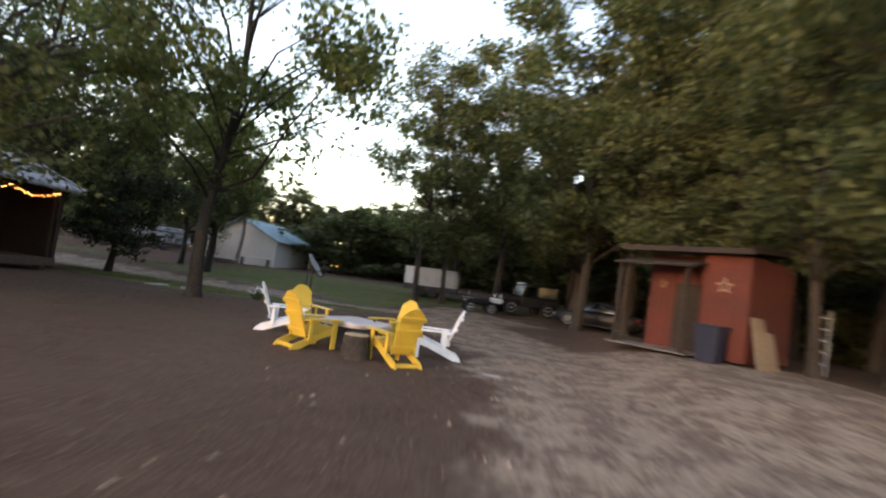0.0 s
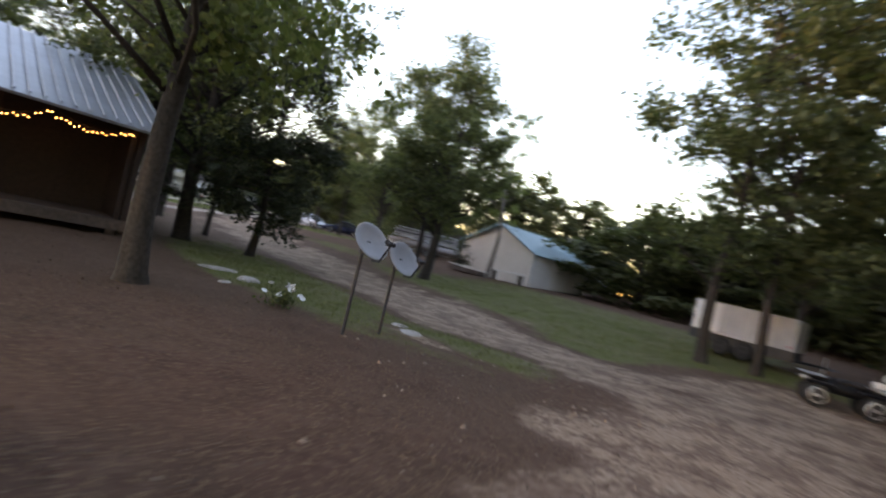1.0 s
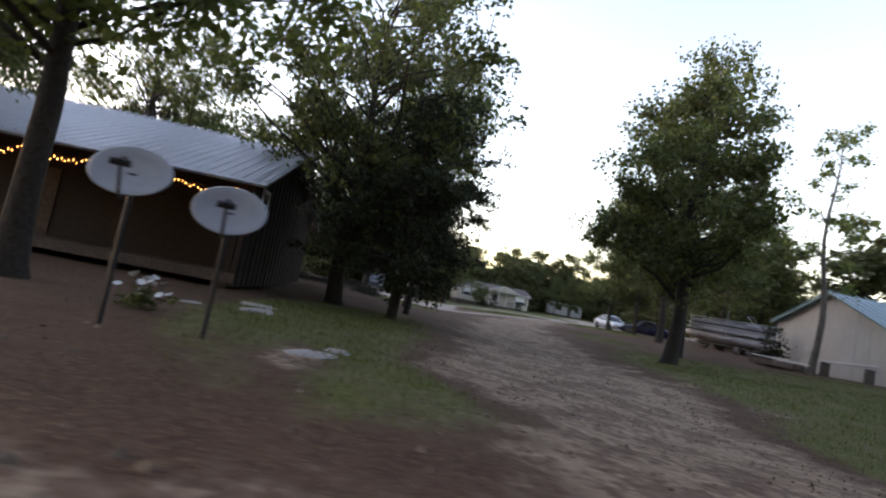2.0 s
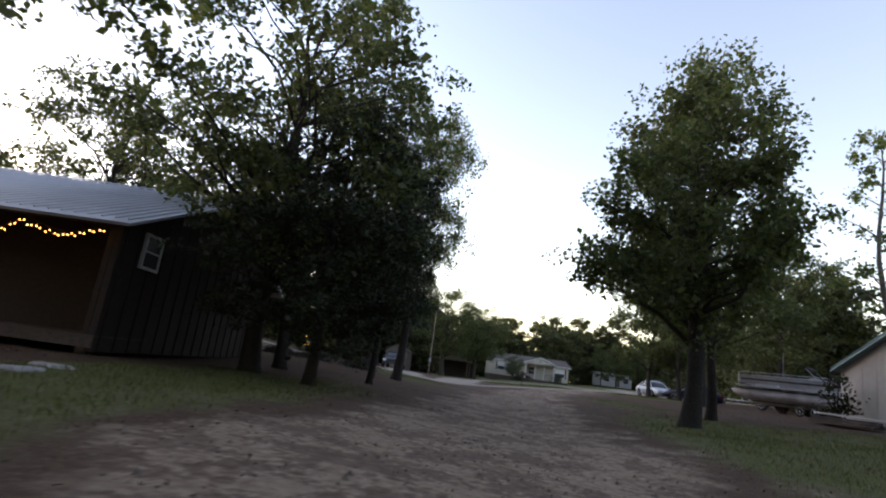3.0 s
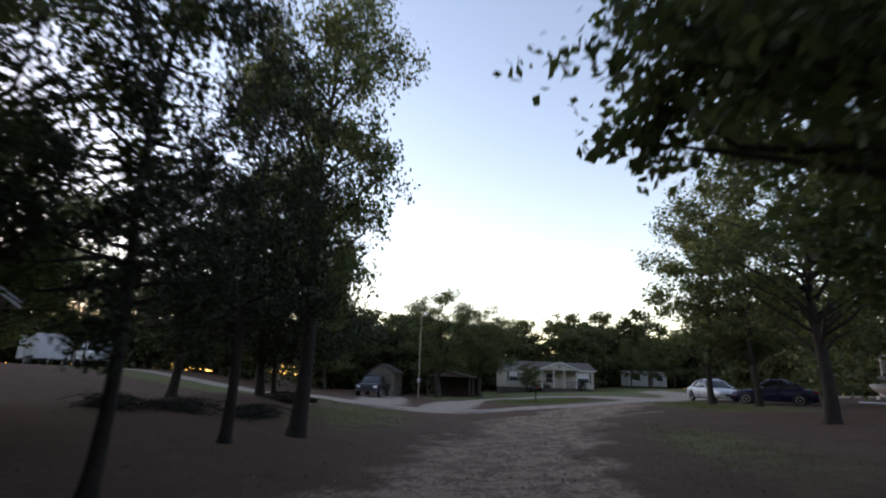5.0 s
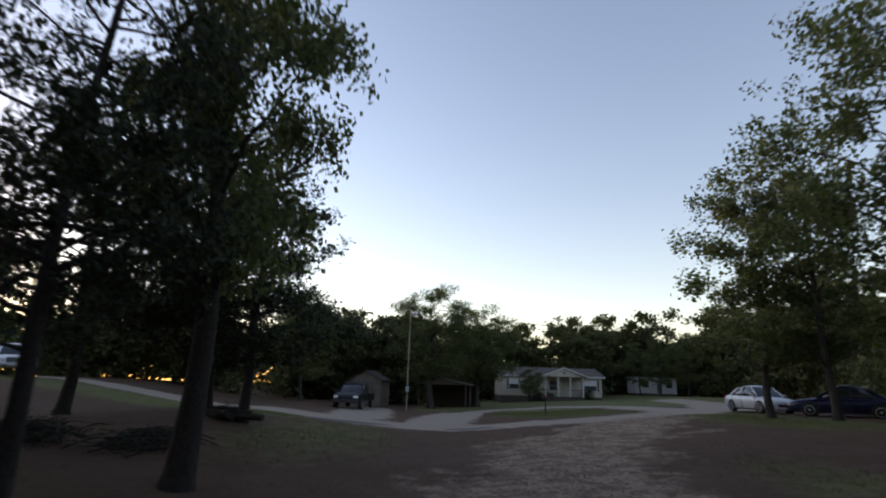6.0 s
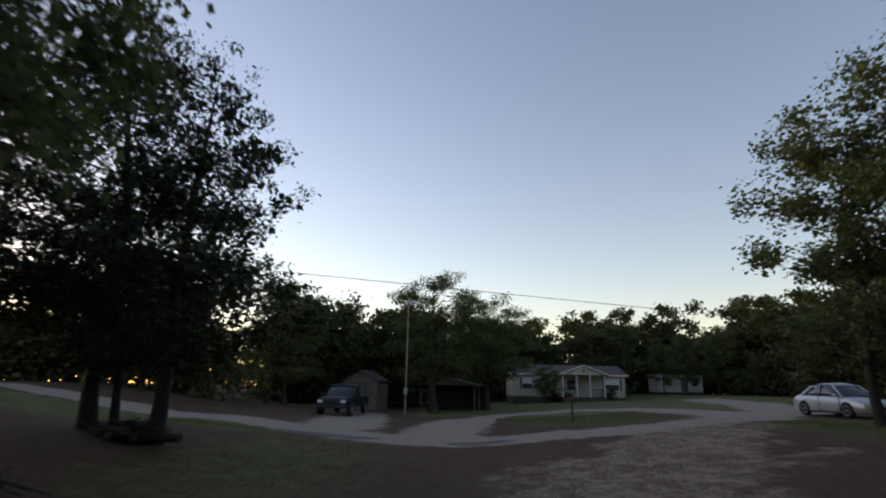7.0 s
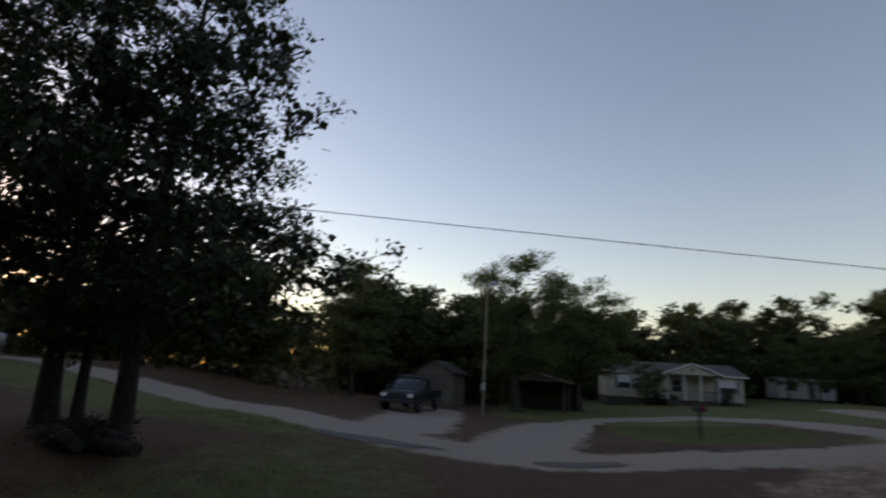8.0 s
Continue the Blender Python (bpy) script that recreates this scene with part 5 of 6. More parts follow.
def pickup(x, y, z, turn, paint, label, name="pickup_truck", rack=False, bright=None):
    """A crew-cab pickup, its front towards +x."""
    c = thing(name, x, y, z, turn, label, "pickup truck")
    W, R = 0.98, 0.4
    prof = [(-0.62, 0.5, 1.08, W), (0.0, 0.48, 1.1, W), (0.95, 0.48, 1.1, W), (1.3, 0.48, 1.12, 0.97), (2.3, 0.5, 1.07, 0.95), (2.62, 0.52, 0.95, 0.9), (2.7, 0.6, 0.8, 0.84)]
    part("body", loft(bmesh.new(), [(px, car_body_ring(w, zb, zt)) for px, zb, zt, w in prof]), paint, c, smooth=True)
    cab = [(-0.66, 1.08, 0.8, 1.12), (-0.56, 1.06, 0.72, 1.72), (0.1, 1.06, 0.7, 1.8), (0.62, 1.06, 0.7, 1.76), (1.3, 1.06, 0.8, 1.1)]
    rings = [(px, [(0.86, zb), (0.855, zb + (zt - zb) * 0.3), (wt + 0.02, zt - 0.05), (wt * 0.9, zt), (0.02, zt + 0.02)]) for px, zb, wt, zt in cab]
    part("window_glass", loft(bmesh.new(), rings), GLASS, c, "dark cab glass", smooth=True)
    bm = loft(bmesh.new(), [(px, [(w, zt - 0.07), (w * 0.96, zt), (w * 0.6, zt + 0.025), (0.02, zt + 0.03)]) for px, w, zt in ((-0.62, 0.73, 1.74), (0.1, 0.72, 1.82), (0.66, 0.72, 1.77))])
    part("roof", bm, paint, c, smooth=True)
    part("bed_floor", block(-2.75, -0.64, -0.88, 0.88, 0.6, 0.68), BLACK_PLASTIC, c)
    part("tailgate", block(-2.8, -2.74, -0.93, 0.93, 0.58, 1.08, 0.02), paint, c)
    part("front_bumper", block(2.6, 2.82, -0.93, 0.93, 0.46, 0.66, 0.04), bright or ALLOY, c, "bright front bumper")
    part("rear_bumper", block(-2.92, -2.8, -0.9, 0.9, 0.46, 0.58, 0.02), ALLOY, c)
    part("grille", block(2.62, 2.74, -0.5, 0.5, 0.68, 0.96, 0.02), bright or BLACK_PLASTIC, c)
    for k in range(3):
        part("grille_bar", block(2.735, 2.75, -0.48, 0.48, 0.72 + k * 0.08, 0.75 + k * 0.08), ALLOY if bright is None else BLACK_PLASTIC, c)
    for s in (-1, 1):
        part("bed_side", block(-2.76, -0.63, s * 0.97 - 0.045, s * 0.97 + 0.045, 0.52, 1.1, 0.03), paint, c)
        part("pillar", tube(bmesh.new(), [(1.3, s * 0.85, 1.08), (0.64, s * 0.71, 1.74)], 0.04, 6), paint, c)
        part("pillar", tube(bmesh.new(), [(0.12, s * 0.87, 1.08), (0.1, s * 0.73, 1.77)], 0.04, 6), paint, c)
        part("pillar", tube(bmesh.new(), [(-0.62, s * 0.86, 1.08), (-0.58, s * 0.74, 1.7)], 0.06, 6), paint, c)
        part("side_mirror", block(0.95, 1.1, s * 0.95, s * 1.2, 1.1, 1.3, 0.03), BLACK_PLASTIC, c)
        part("headlight", block(2.52, 2.72, s * 0.55, s * 0.86, 0.74, 0.93, 0.03), LAMP_GLASS, c, "clear headlight")
        part("tail_light", block(-2.82, -2.74, s * 0.86, s * 0.97, 0.72, 1.02, 0.01), RED_LENS, c, "red tail light")
        for px in (-1.8, 1.75):
            arch(c, px, s * 1.0 if px > 0 else s * 1.02, R)
            wheel(c, px, s * 0.92, R, 0.26, spokes=6)
    if rack:
        for px in (-0.72, -2.3):
            part("rack_hoop", tube(bmesh.new(), [(px, -0.9, 1.08), (px, -0.85, 1.9), (px, 0.85, 1.9), (px, 0.9, 1.08)], 0.03, 6), DARK_METAL, c)
        for k in range(5):
            part("rack_bar", tube(bmesh.new(), [(-0.72, -0.6 + k * 0.3, 1.3), (-0.72, -0.6 + k * 0.3, 1.9)], 0.02, 6), ALLOY, c)
    return c


def jeep(x, y, z, turn):
    """An open-topped off-road car, its front towards +x."""
    c = thing("off_road_car", x, y, z, turn, "black boxy off-road car with a white front bumper", "car")
    W, R = 0.78, 0.4
    part("tub", block(-1.75, 0.55, -W, W, 0.5, 1.12, 0.06), BLACK_PAINT, c)
    part("hood", block(0.5, 1.75, -0.6, 0.6, 0.62, 1.12, 0.06), BLACK_PAINT, c)
    part("grille", block(1.74, 1.8, -0.6, 0.6, 0.66, 1.08, 0.02), BLACK_PLASTIC, c)
    for k in range(7):
        part("grille_slot", block(1.795, 1.81, -0.33 + k * 0.11 - 0.02, -0.33 + k * 0.11 + 0.02, 0.72, 1.02), DARK_METAL, c)
    part("front_bumper", block(1.78, 2.0, -0.82, 0.82, 0.5, 0.78, 0.03), TRIM_WHITE, c, "white steel front bumper")
    part("top", block(-1.75, 0.42, -0.72, 0.72, 1.74, 1.84, 0.04), BLACK_PLASTIC, c, "black soft top")
    part("windscreen", plate(bmesh.new(), [(0.62, -0.68, 1.12), (0.62, 0.68, 1.12), (0.4, 0.66, 1.76), (0.4, -0.66, 1.76)], 0.03), GLASS, c)
    part("rear_window", plate(bmesh.new(), [(-1.75, -0.68, 1.12), (-1.75, 0.68, 1.12), (-1.7, 0.66, 1.76), (-1.7, -0.66, 1.76)], 0.03), GLASS, c)
    part("spare_tyre", lathe(bmesh.new(), [(0.2, 0), (0.37, 0), (0.39, 0.1), (0.37, 0.2), (0.2, 0.2)], 18, pose(-1.97, 0, 0.95, 0, 90)), RUBBER, c)
    part("light_bar", block(0.36, 0.44, -0.6, 0.6, 1.84, 1.93, 0.02), LAMP_GLASS, c, "roof light bar")
    for s in (-1, 1):
        part("headlight", lathe(bmesh.new(), [(0.11, 0), (0.11, 0.05), (0.07, 0.07)], 14, pose(1.79, s * 0.46, 0.92, 0, 90)), LAMP_GLASS, c, "round headlight")
        part("roll_bar", tube(bmesh.new(), [(-0.45, s * 0.7, 1.1), (-0.48, s * 0.66, 1.76)], 0.04, 6), BLACK_PLASTIC, c)
        part("side_glass", block(-1.7, -0.5, s * 0.72 - 0.01, s * 0.72 + 0.01, 1.14, 1.74), GLASS, c)
        for px in (-1.1, 1.25):
            part("fender", block(px - 0.5, px + 0.5, s * 0.6, s * 0.92, 0.86, 0.96, 0.03), BLACK_PLASTIC, c)
            wheel(c, px, s * 0.8, R, 0.26, spokes=5)


def quad_bike(x, y, z, turn):
    c = thing("quad_bike", x, y, z, turn, "black and grey quad bike parked under trees", "quad bike")
    part("body", loft(bmesh.new(), [(-0.75, [(0.2, 0.5), (0.22, 0.62), (0.02, 0.7)]), (-0.2, [(0.2, 0.42), (0.22, 0.68), (0.02, 0.74)]), (0.3, [(0.18, 0.42), (0.2, 0.7), (0.02, 0.82)]), (0.8, [(0.22, 0.5), (0.2, 0.66), (0.02, 0.72)])]), BLACK_PAINT, c, smooth=True)
    part("seat", block(-0.6, 0.15, -0.16, 0.16, 0.7, 0.84, 0.05), BLACK_PLASTIC, c)
    part("handlebar", tube(bmesh.new(), [(0.25, -0.38, 1.02), (0.35, -0.15, 0.98), (0.35, 0.15, 0.98), (0.25, 0.38, 1.02)], 0.018, 6), DARK_METAL, c)
    for px in (0.7, -0.75):
        part("cargo_rack", block(px - 0.28, px + 0.28, -0.42, 0.42, 0.78, 0.81, 0.01), GREY_METAL, c)
    for s in (-1, 1):
        part("headlight", block(0.82, 0.9, s * 0.12, s * 0.3, 0.6, 0.7, 0.02), LAMP_GLASS, c, "small headlight")
        for px in (-0.62, 0.62):
            part("fender", block(px - 0.34, px + 0.34, s * 0.28, s * 0.58, 0.6, 0.66, 0.03), BLACK_PAINT, c)
            wheel(c, px, s * 0.45, 0.3, 0.24, spokes=4)


def box_trailer(x, y, z, turn, label="white enclosed box trailer parked under the trees", x1=2.1, z0=0.45, z1=2.35, mid=0.0, rim=None):
    """An enclosed white trailer along x, its drawbar towards +x."""
    c = thing("box_trailer", x, y, z, turn, label, "trailer")
    # grey sides and a paler end: the light on the end is put into colour
    body = part("body", block(-2.4, x1, -1.0, 1.0, z0, z1, 0.06), DISH_GREY, c)
    part("lit_end_panel", block(-2.41, -1.45, -1.01, 1.01, z0 + 0.06, z1 - 0.02, 0.01), TRAILER_WHITE, c, "white end panel, painted paler as the lit end")
    for k in range(int((x1 + 2.2) / 0.8) + 1):
        part("seam", block(-2.1 + k * 0.8, -2.08 + k * 0.8, -1.006, 1.006, z0 + 0.05, z1 - 0.05), TRIM_WHITE, c)
    part("roof_trim", block(-2.42, x1 + 0.02, -1.02, 1.02, z1 - 0.05, z1 + 0.01, 0.02), GREY_METAL, c)
    part("skirt", block(-2.42, x1 + 0.02, -1.02, 1.02, 0.4, z0 + 0.05, 0.01), DARK_METAL, c)
    part("door", block(-2.44, -2.4, -0.9, 0.9, z0 + 0.1, z1 - 0.1, 0.01), WHITE_PAINT, body, "white ramp door")
    for s in (-1, 1):
        part("drawbar", tube(bmesh.new(), [(x1 - 0.1, s * 0.7, 0.45), (x1 + 1.1, 0, 0.48)], 0.04, 6), DARK_METAL, c)
        part("fender", block(mid - 0.75, mid + 0.75, s * 0.98, s * 1.2, 0.72, 0.78, 0.02), GREY_METAL, c)
        part("side_light", block(x1 - 0.2, x1 - 0.12, s * 1.0, s * 1.03, z0 + 0.15, z0 + 0.21, 0.005), RED_LENS, c, "small marker light")
        for px in (mid - 0.38, mid + 0.38):
            wheel(c, px, s * 1.09, 0.33, 0.2, rim or TRIM_WHITE, 5)
    part("jack", tube(bmesh.new(), [(x1 + 0.85, 0, 0.02), (x1 + 0.85, 0, 0.85)], 0.035, 6), GREY_METAL, c)


def pontoon_boat(x, y, z, turn):
    """A pontoon boat lying on its trailer; bow towards -x. Boat and trailer are two things."""
    t = thing("boat_trailer", x, y, z, turn, "galvanised boat trailer with small wheels", "trailer")
    for s in (-1, 1):
        part("frame_rail", block(-2.6, 2.4, s * 0.55 - 0.04, s * 0.55 + 0.04, 0.42, 0.52, 0.008), GREY_METAL, t)
        part("bunk", block(-2.4, 2.3, s * 0.8 - 0.08, s * 0.8 + 0.08, 0.54, 0.6, 0.008), GREY_WOOD, t)
        part("drawbar", tube(bmesh.new(), [(-2.5, s * 0.55, 0.46), (-4.0, 0, 0.46)], 0.04, 6), GREY_METAL, t)
        for px in (0.1, 0.8):
            wheel(t, px, s * 0.95, 0.27, 0.18, ALLOY, 5)
    for px in (-2.3, -0.8, 0.5, 2.2):
        part("cross_member", block(px - 0.04, px + 0.04, -0.9, 0.9, 0.46, 0.54, 0.008), GREY_METAL, t)
    part("axle", tube(bmesh.new(), [(0.1, -0.95, 0.3), (0.1, 0.95, 0.3)], 0.035, 6), DARK_METAL, t)
    part("winch_post", tube(bmesh.new(), [(-3.1, 0, 0.46), (-3.2, 0, 1.2)], 0.04, 6), GREY_METAL, t)
    b = thing("pontoon_boat", x, y, z + 0.6, turn, "grey aluminium pontoon boat with railings, on a trailer", "boat")
    for s in (-1, 1):
        bm = bmesh.new()
        tube(bm, [(-3.45, s * 0.86, 0.5), (-3.2, s * 0.86, 0.4), (-2.7, s * 0.86, 0.32), (2.9, s * 0.86, 0.32), (3.05, s * 0.86, 0.32)], [0.03, 0.16, 0.32, 0.32, 0.28], 16)
        part("pontoon", bm, PONTOON_METAL, b, "long aluminium pontoon tube", smooth=True)
        for k in range(7):
            part("pontoon_bracket", block(-2.5 + k * 0.85, -2.38 + k * 0.85, s * 0.86 - 0.12, s * 0.86 + 0.12, 0.6, 0.72, 0.01), GREY_METAL, b)
        part("side_panel", block(-2.9, 2.6, s * 1.2 - 0.015, s * 1.2 + 0.015, 0.92, 1.38, 0.01), PONTOON_METAL, b, "pale railing panel")
        part("panel_stripe", block(-2.8, 2.5, s * 1.222 - 0.005, s * 1.222 + 0.005, 1.1, 1.2), DARK_METAL, b, "dark stripe on the panel")
        part("top_rail", tube(bmesh.new(), [(-2.95, s * 1.2, 0.82), (-2.95, s * 1.2, 1.5), (-2.7, s * 1.2, 1.56), (2.65, s * 1.2, 1.56), (2.65, s * 1.2, 0.82)], 0.022, 6), ALLOY, b)
        for k in range(6):
            part("rail_post", tube(bmesh.new(), [(-2.2 + k * 0.9, s * 1.2, 0.8), (-2.2 + k * 0.9, s * 1.2, 1.56)], 0.016, 5), ALLOY, b)
        part("canopy_bow", tube(bmesh.new(), [(0.9, s * 1.15, 1.5), (0.4, s * 1.12, 2.05)], 0.016, 5), ALLOY, b)
    part("deck", block(-3.1, 3.0, -1.25, 1.25, 0.72, 0.82, 0.015), GREY_METAL, b)
    part("front_gate", block(-2.93, -2.9, -1.15, 1.15, 0.92, 1.38, 0.01), PONTOON_METAL, b)
    part("bench", block(-2.6, -1.4, 0.55, 1.1, 0.82, 1.25, 0.05), WHITE_WALL, b, "pale seat bench")
    part("bench", block(0.9, 2.2, -1.1, -0.5, 0.82, 1.3, 0.05), WHITE_WALL, b, "pale seat bench")
    part("console", block(0.2, 0.8, 0.4, 1.05, 0.82, 1.6, 0.06), GREY_METAL, b)
    part("canopy", tube(bmesh.new(), [(0.4, -1.12, 2.05), (0.4, 1.12, 2.05)], 0.1, 8), BLACK_PLASTIC, b, "folded dark sun canopy")
    part("outboard_motor", block(3.05, 3.5, -0.2, 0.2, 0.55, 1.35, 0.08), BLACK_PAINT, b, "black outboard motor")
    part("mast", tube(bmesh.new(), [(-1.0, 0.2, 0.82), (-1.0, 0.2, 2.9)], 0.02, 5), ALLOY, b)


def gz(x, y):
    return ground_z(x, y)


sedan(-56.2, 47.4, 0.88, 2, SILVER_PAINT, "silver four-door saloon car parked on the grass")
sedan(-51.2, 48.7, 0.88, 232, BLUE_PAINT, "dark blue saloon car parked under an oak")
pickup(-65.6, 22.3, gz(-65.6, 22.3), -4, BLACK_PAINT, "black pickup truck with a load rack", rack=True, bright=DARK_METAL)
pickup(-40.2, 50.0, gz(-40.2, 50), 200, WHITE_CAR, "white pickup truck parked behind the oaks")
pickup(-56.0, 3.6, gz(-56.0, 3.6), 42, WHITE_CAR, "white pickup truck standing on the gravel road")
jeep(-0.4, 34.7, gz(-0.4, 34.7), 205)
quad_bike(-2.9, 32.2, gz(-2.9, 32.2), 200)
box_trailer(-58.4, -1.6, gz(-58.4, -1.6), 37, "white enclosed box trailer standing on the gravel road", 0.4)
box_trailer(-6.1, 37.6, gz(-6.1, 37.6), 4, "small white and grey box trailer on a dark chassis", 1.05, 0.72, 1.9, -0.85, DARK_METAL)
box_trailer(-60.5, -3.5, gz(-60.5, -3.5), 60, "white enclosed trailer standing beside the road")
pontoon_boat(-35.8, 47.3, gz(-35.8, 47.3), 42)
sedan(3.6, 32.5, gz(3.6, 32.5), 160, BLACK_PAINT, "dark saloon car parked at the wood edge")
sedan(-24.6, 56.0, gz(-24.6, 56), 190, SILVER_PAINT, "pale saloon car by the far carport")

# ---- small things ----
def stump(x, y, r, h, seed):
    rng = np.random.default_rng(seed)
    c = thing("tree_stump", x, y, 0, float(rng.uniform(0, 360)), "sawn tree stump seat with a pale cut top", "stump", "stumps by the fire table")
    bm = bmesh.new()
    n = 22
    wob = [1 + 0.07 * noise.noise((math.cos(6.283 * k / n) * 2 + seed, math.sin(6.283 * k / n) * 2, 0)) for k in range(n)]
    rings = []
    for z, f in ((-0.05, 1.16), (0.08, 1.08), (h * 0.6, 1.0), (h - 0.01, 0.98)):
        rings.append([bm.verts.new((r * f * wob[k] * math.cos(6.283 * k / n), r * f * wob[k] * math.sin(6.283 * k / n), z)) for k in range(n)])
    for a, b in zip(rings, rings[1:]):
        for k in range(n):
            bm.faces.new((a[k], a[(k + 1) % n], b[(k + 1) % n], b[k]))
    bm.faces.new(rings[0][::-1])
    bm.faces.new(rings[-1])
    part("bark", bm, BARK, c, smooth=False)
    bm = bmesh.new()
    top = [bm.verts.new((r * 0.93 * wob[k] * math.cos(6.283 * k / n), r * 0.93 * wob[k] * math.sin(6.283 * k / n), h)) for k in range(n)]
    low = [bm.verts.new((r * 0.95 * wob[k] * math.cos(6.283 * k / n), r * 0.95 * wob[k] * math.sin(6.283 * k / n), h - 0.02)) for k in range(n)]
    bm.faces.new(top)
    for k in range(n):
        bm.faces.new((low[k], low[(k + 1) % n], top[(k + 1) % n], top[k]))
    part("cut_top", bm, STUMP_TOP, c, "pale sawn wood")


stump(-3.0, 11.1, 0.24, 0.42, 3)
stump(-4.2, 14.35, 0.22, 0.42, 7)


def light_pole():
    c = thing("light_pole", -66.5, 26.2, gz(-66.5, 26.2), 0, "tall wooden pole with a yard lamp", "light pole")
    part("pole", tube(bmesh.new(), [(0, 0, -0.3), (0, 0, 7.6)], [0.06, 0.045], 9), POLE_WOOD, c)
    arm = part("lamp_arm", tube(bmesh.new(), [(0, 0, 7.1), (0.25, 0.2, 7.45), (0.5, 0.4, 7.5)], 0.025, 6), GREY_METAL, c)
    part("lamp_head", lathe(bmesh.new(), [(0.05, 7.58), (0.12, 7.52), (0.2, 7.4), (0.16, 7.3)], 12, pose(0.5, 0.4, 0)), GREY_METAL, arm)
    part("meter_box", block(0.09, 0.22, -0.12, 0.12, 1.4, 1.8, 0.01), GREY_METAL, c)


light_pole()


def overhead_wire(name, a, b, sag, r, label):
    pts = []
    for k in range(25):
        u = k / 24
        p = Vector(a).lerp(Vector(b), u)
        p.z -= sag * 4 * u * (1 - u)
        pts.append(p)
    ob = mesh_object(name, tube(bmesh.new(), pts, r, 5), WIRE)
    tagged(ob, label, "cable")


overhead_wire("overhead_wire", (-40.0, -8.0, 7.0), (-46.5, 49.5, 3.15), 0.1, 0.008, "black overhead wire crossing above the road")


def mailbox():
    c = thing("mailbox", -58.1, 35.3, gz(-58.1, 35.3), 20, "dark mailbox on a crooked wooden post", "mailbox")
    part("post", tube(bmesh.new(), [(0.05, 0, -0.2), (0, 0, 0.5), (0.03, 0, 1.0)], 0.05, 7), DARK_SKIRT, c)
    bm = bmesh.new()
    prism(bm, [(-0.09, 0)] + [(-0.09 * math.cos(a), 0.1 + 0.09 * math.sin(a)) for a in np.linspace(0, math.pi, 8)] + [(0.09, 0)], -0.25, 0.25)
    bmesh.ops.transform(bm, matrix=pose(0.03, 0, 1.0), verts=bm.verts)
    box_part = part("box", bm, DARK_METAL, c)
    part("flag", block(0.125, 0.135, 0.0, 0.14, 1.08, 1.22), RED_LENS, box_part, "small red flag")


mailbox()


def low_plants(name, places, per, spread, size, mat, label, category, rise, seed, kind="stuff", droop=-1.2):
    """Blades or leaves that stand on the ground, joined."""
    rng = np.random.default_rng(seed)
    tips = [(x, y, ground_z(x, y) + z) for x, y, z in places]
    ob = new(name, leaf_mesh(name, tips, per, spread, size, mat, rng, 0.4, droop))
    return tagged(ob, label, category, kind=kind)


def brush_pile(x, y, w, seed, label, logs=0, turn=0.0):
    """A low heap of thin dead branches, with sawn logs at its foot."""
    rng = np.random.default_rng(seed)
    c = thing("brush_pile", x, y, gz(x, y), turn, label, "brush pile")
    bm = bmesh.new()
    for k in range(150):
        a, l = rng.uniform(0, 6.28), rng.uniform(0.4, 1.3)
        u = rng.normal(0, w * 0.42)
        p = Vector((u, rng.normal(0, w * 0.24), rng.uniform(0.02, 0.42) * math.exp(-(u / w) ** 2)))
        d = Vector((math.cos(a), math.sin(a), rng.uniform(-0.05, 0.3))) * float(l) * 0.5
        r = rng.uniform(0.4, 1.2)
        tube(bm, [p - d, p + Vector((0, 0, 0.05)), p + d], [0.02 * r, 0.014 * r, 0.005], 4)
    part("brushwood", bm, BARK, c)["kind"] = "stuff"
    tips = [(rng.normal(0, w * 0.42), rng.normal(0, w * 0.25), abs(rng.normal(0.1, 0.14))) for _ in range(160)]
    lv = new("leaves", leaf_mesh("leaves", tips, 24, 0.14, 0.05, DARK_LEAF, rng))
    lv.parent = c
    for k in range(logs):
        a = rng.uniform(-0.35, 0.35)
        r, half = rng.uniform(0.09, 0.15), rng.uniform(0.45, 0.8)
        p = Vector((rng.normal(0, w * 0.4), rng.normal(-0.25, 0.2), r * (0.9 if k % 3 else 2.4)))
        d = Vector((math.cos(a), math.sin(a), 0)) * float(half)
        part("log", tube(bmesh.new(), [p - d, p, p + d], [r, r * 1.03, r * 0.96], 9), BARK, c)


brush_pile(-44.6, 20.9, 1.2, 5, "heap of cut brush and logs under dark cedars", 8, 60)
brush_pile(-37.6, 21.9, 1.5, 9, "low dark brush under the trees")
brush_pile(-36.6, 19.7, 1.7, 13, "low dark brush under the trees", 0, 70)
brush_pile(-36.0, 17.5, 1.5, 17, "low dark brush under the trees", 0, 50)


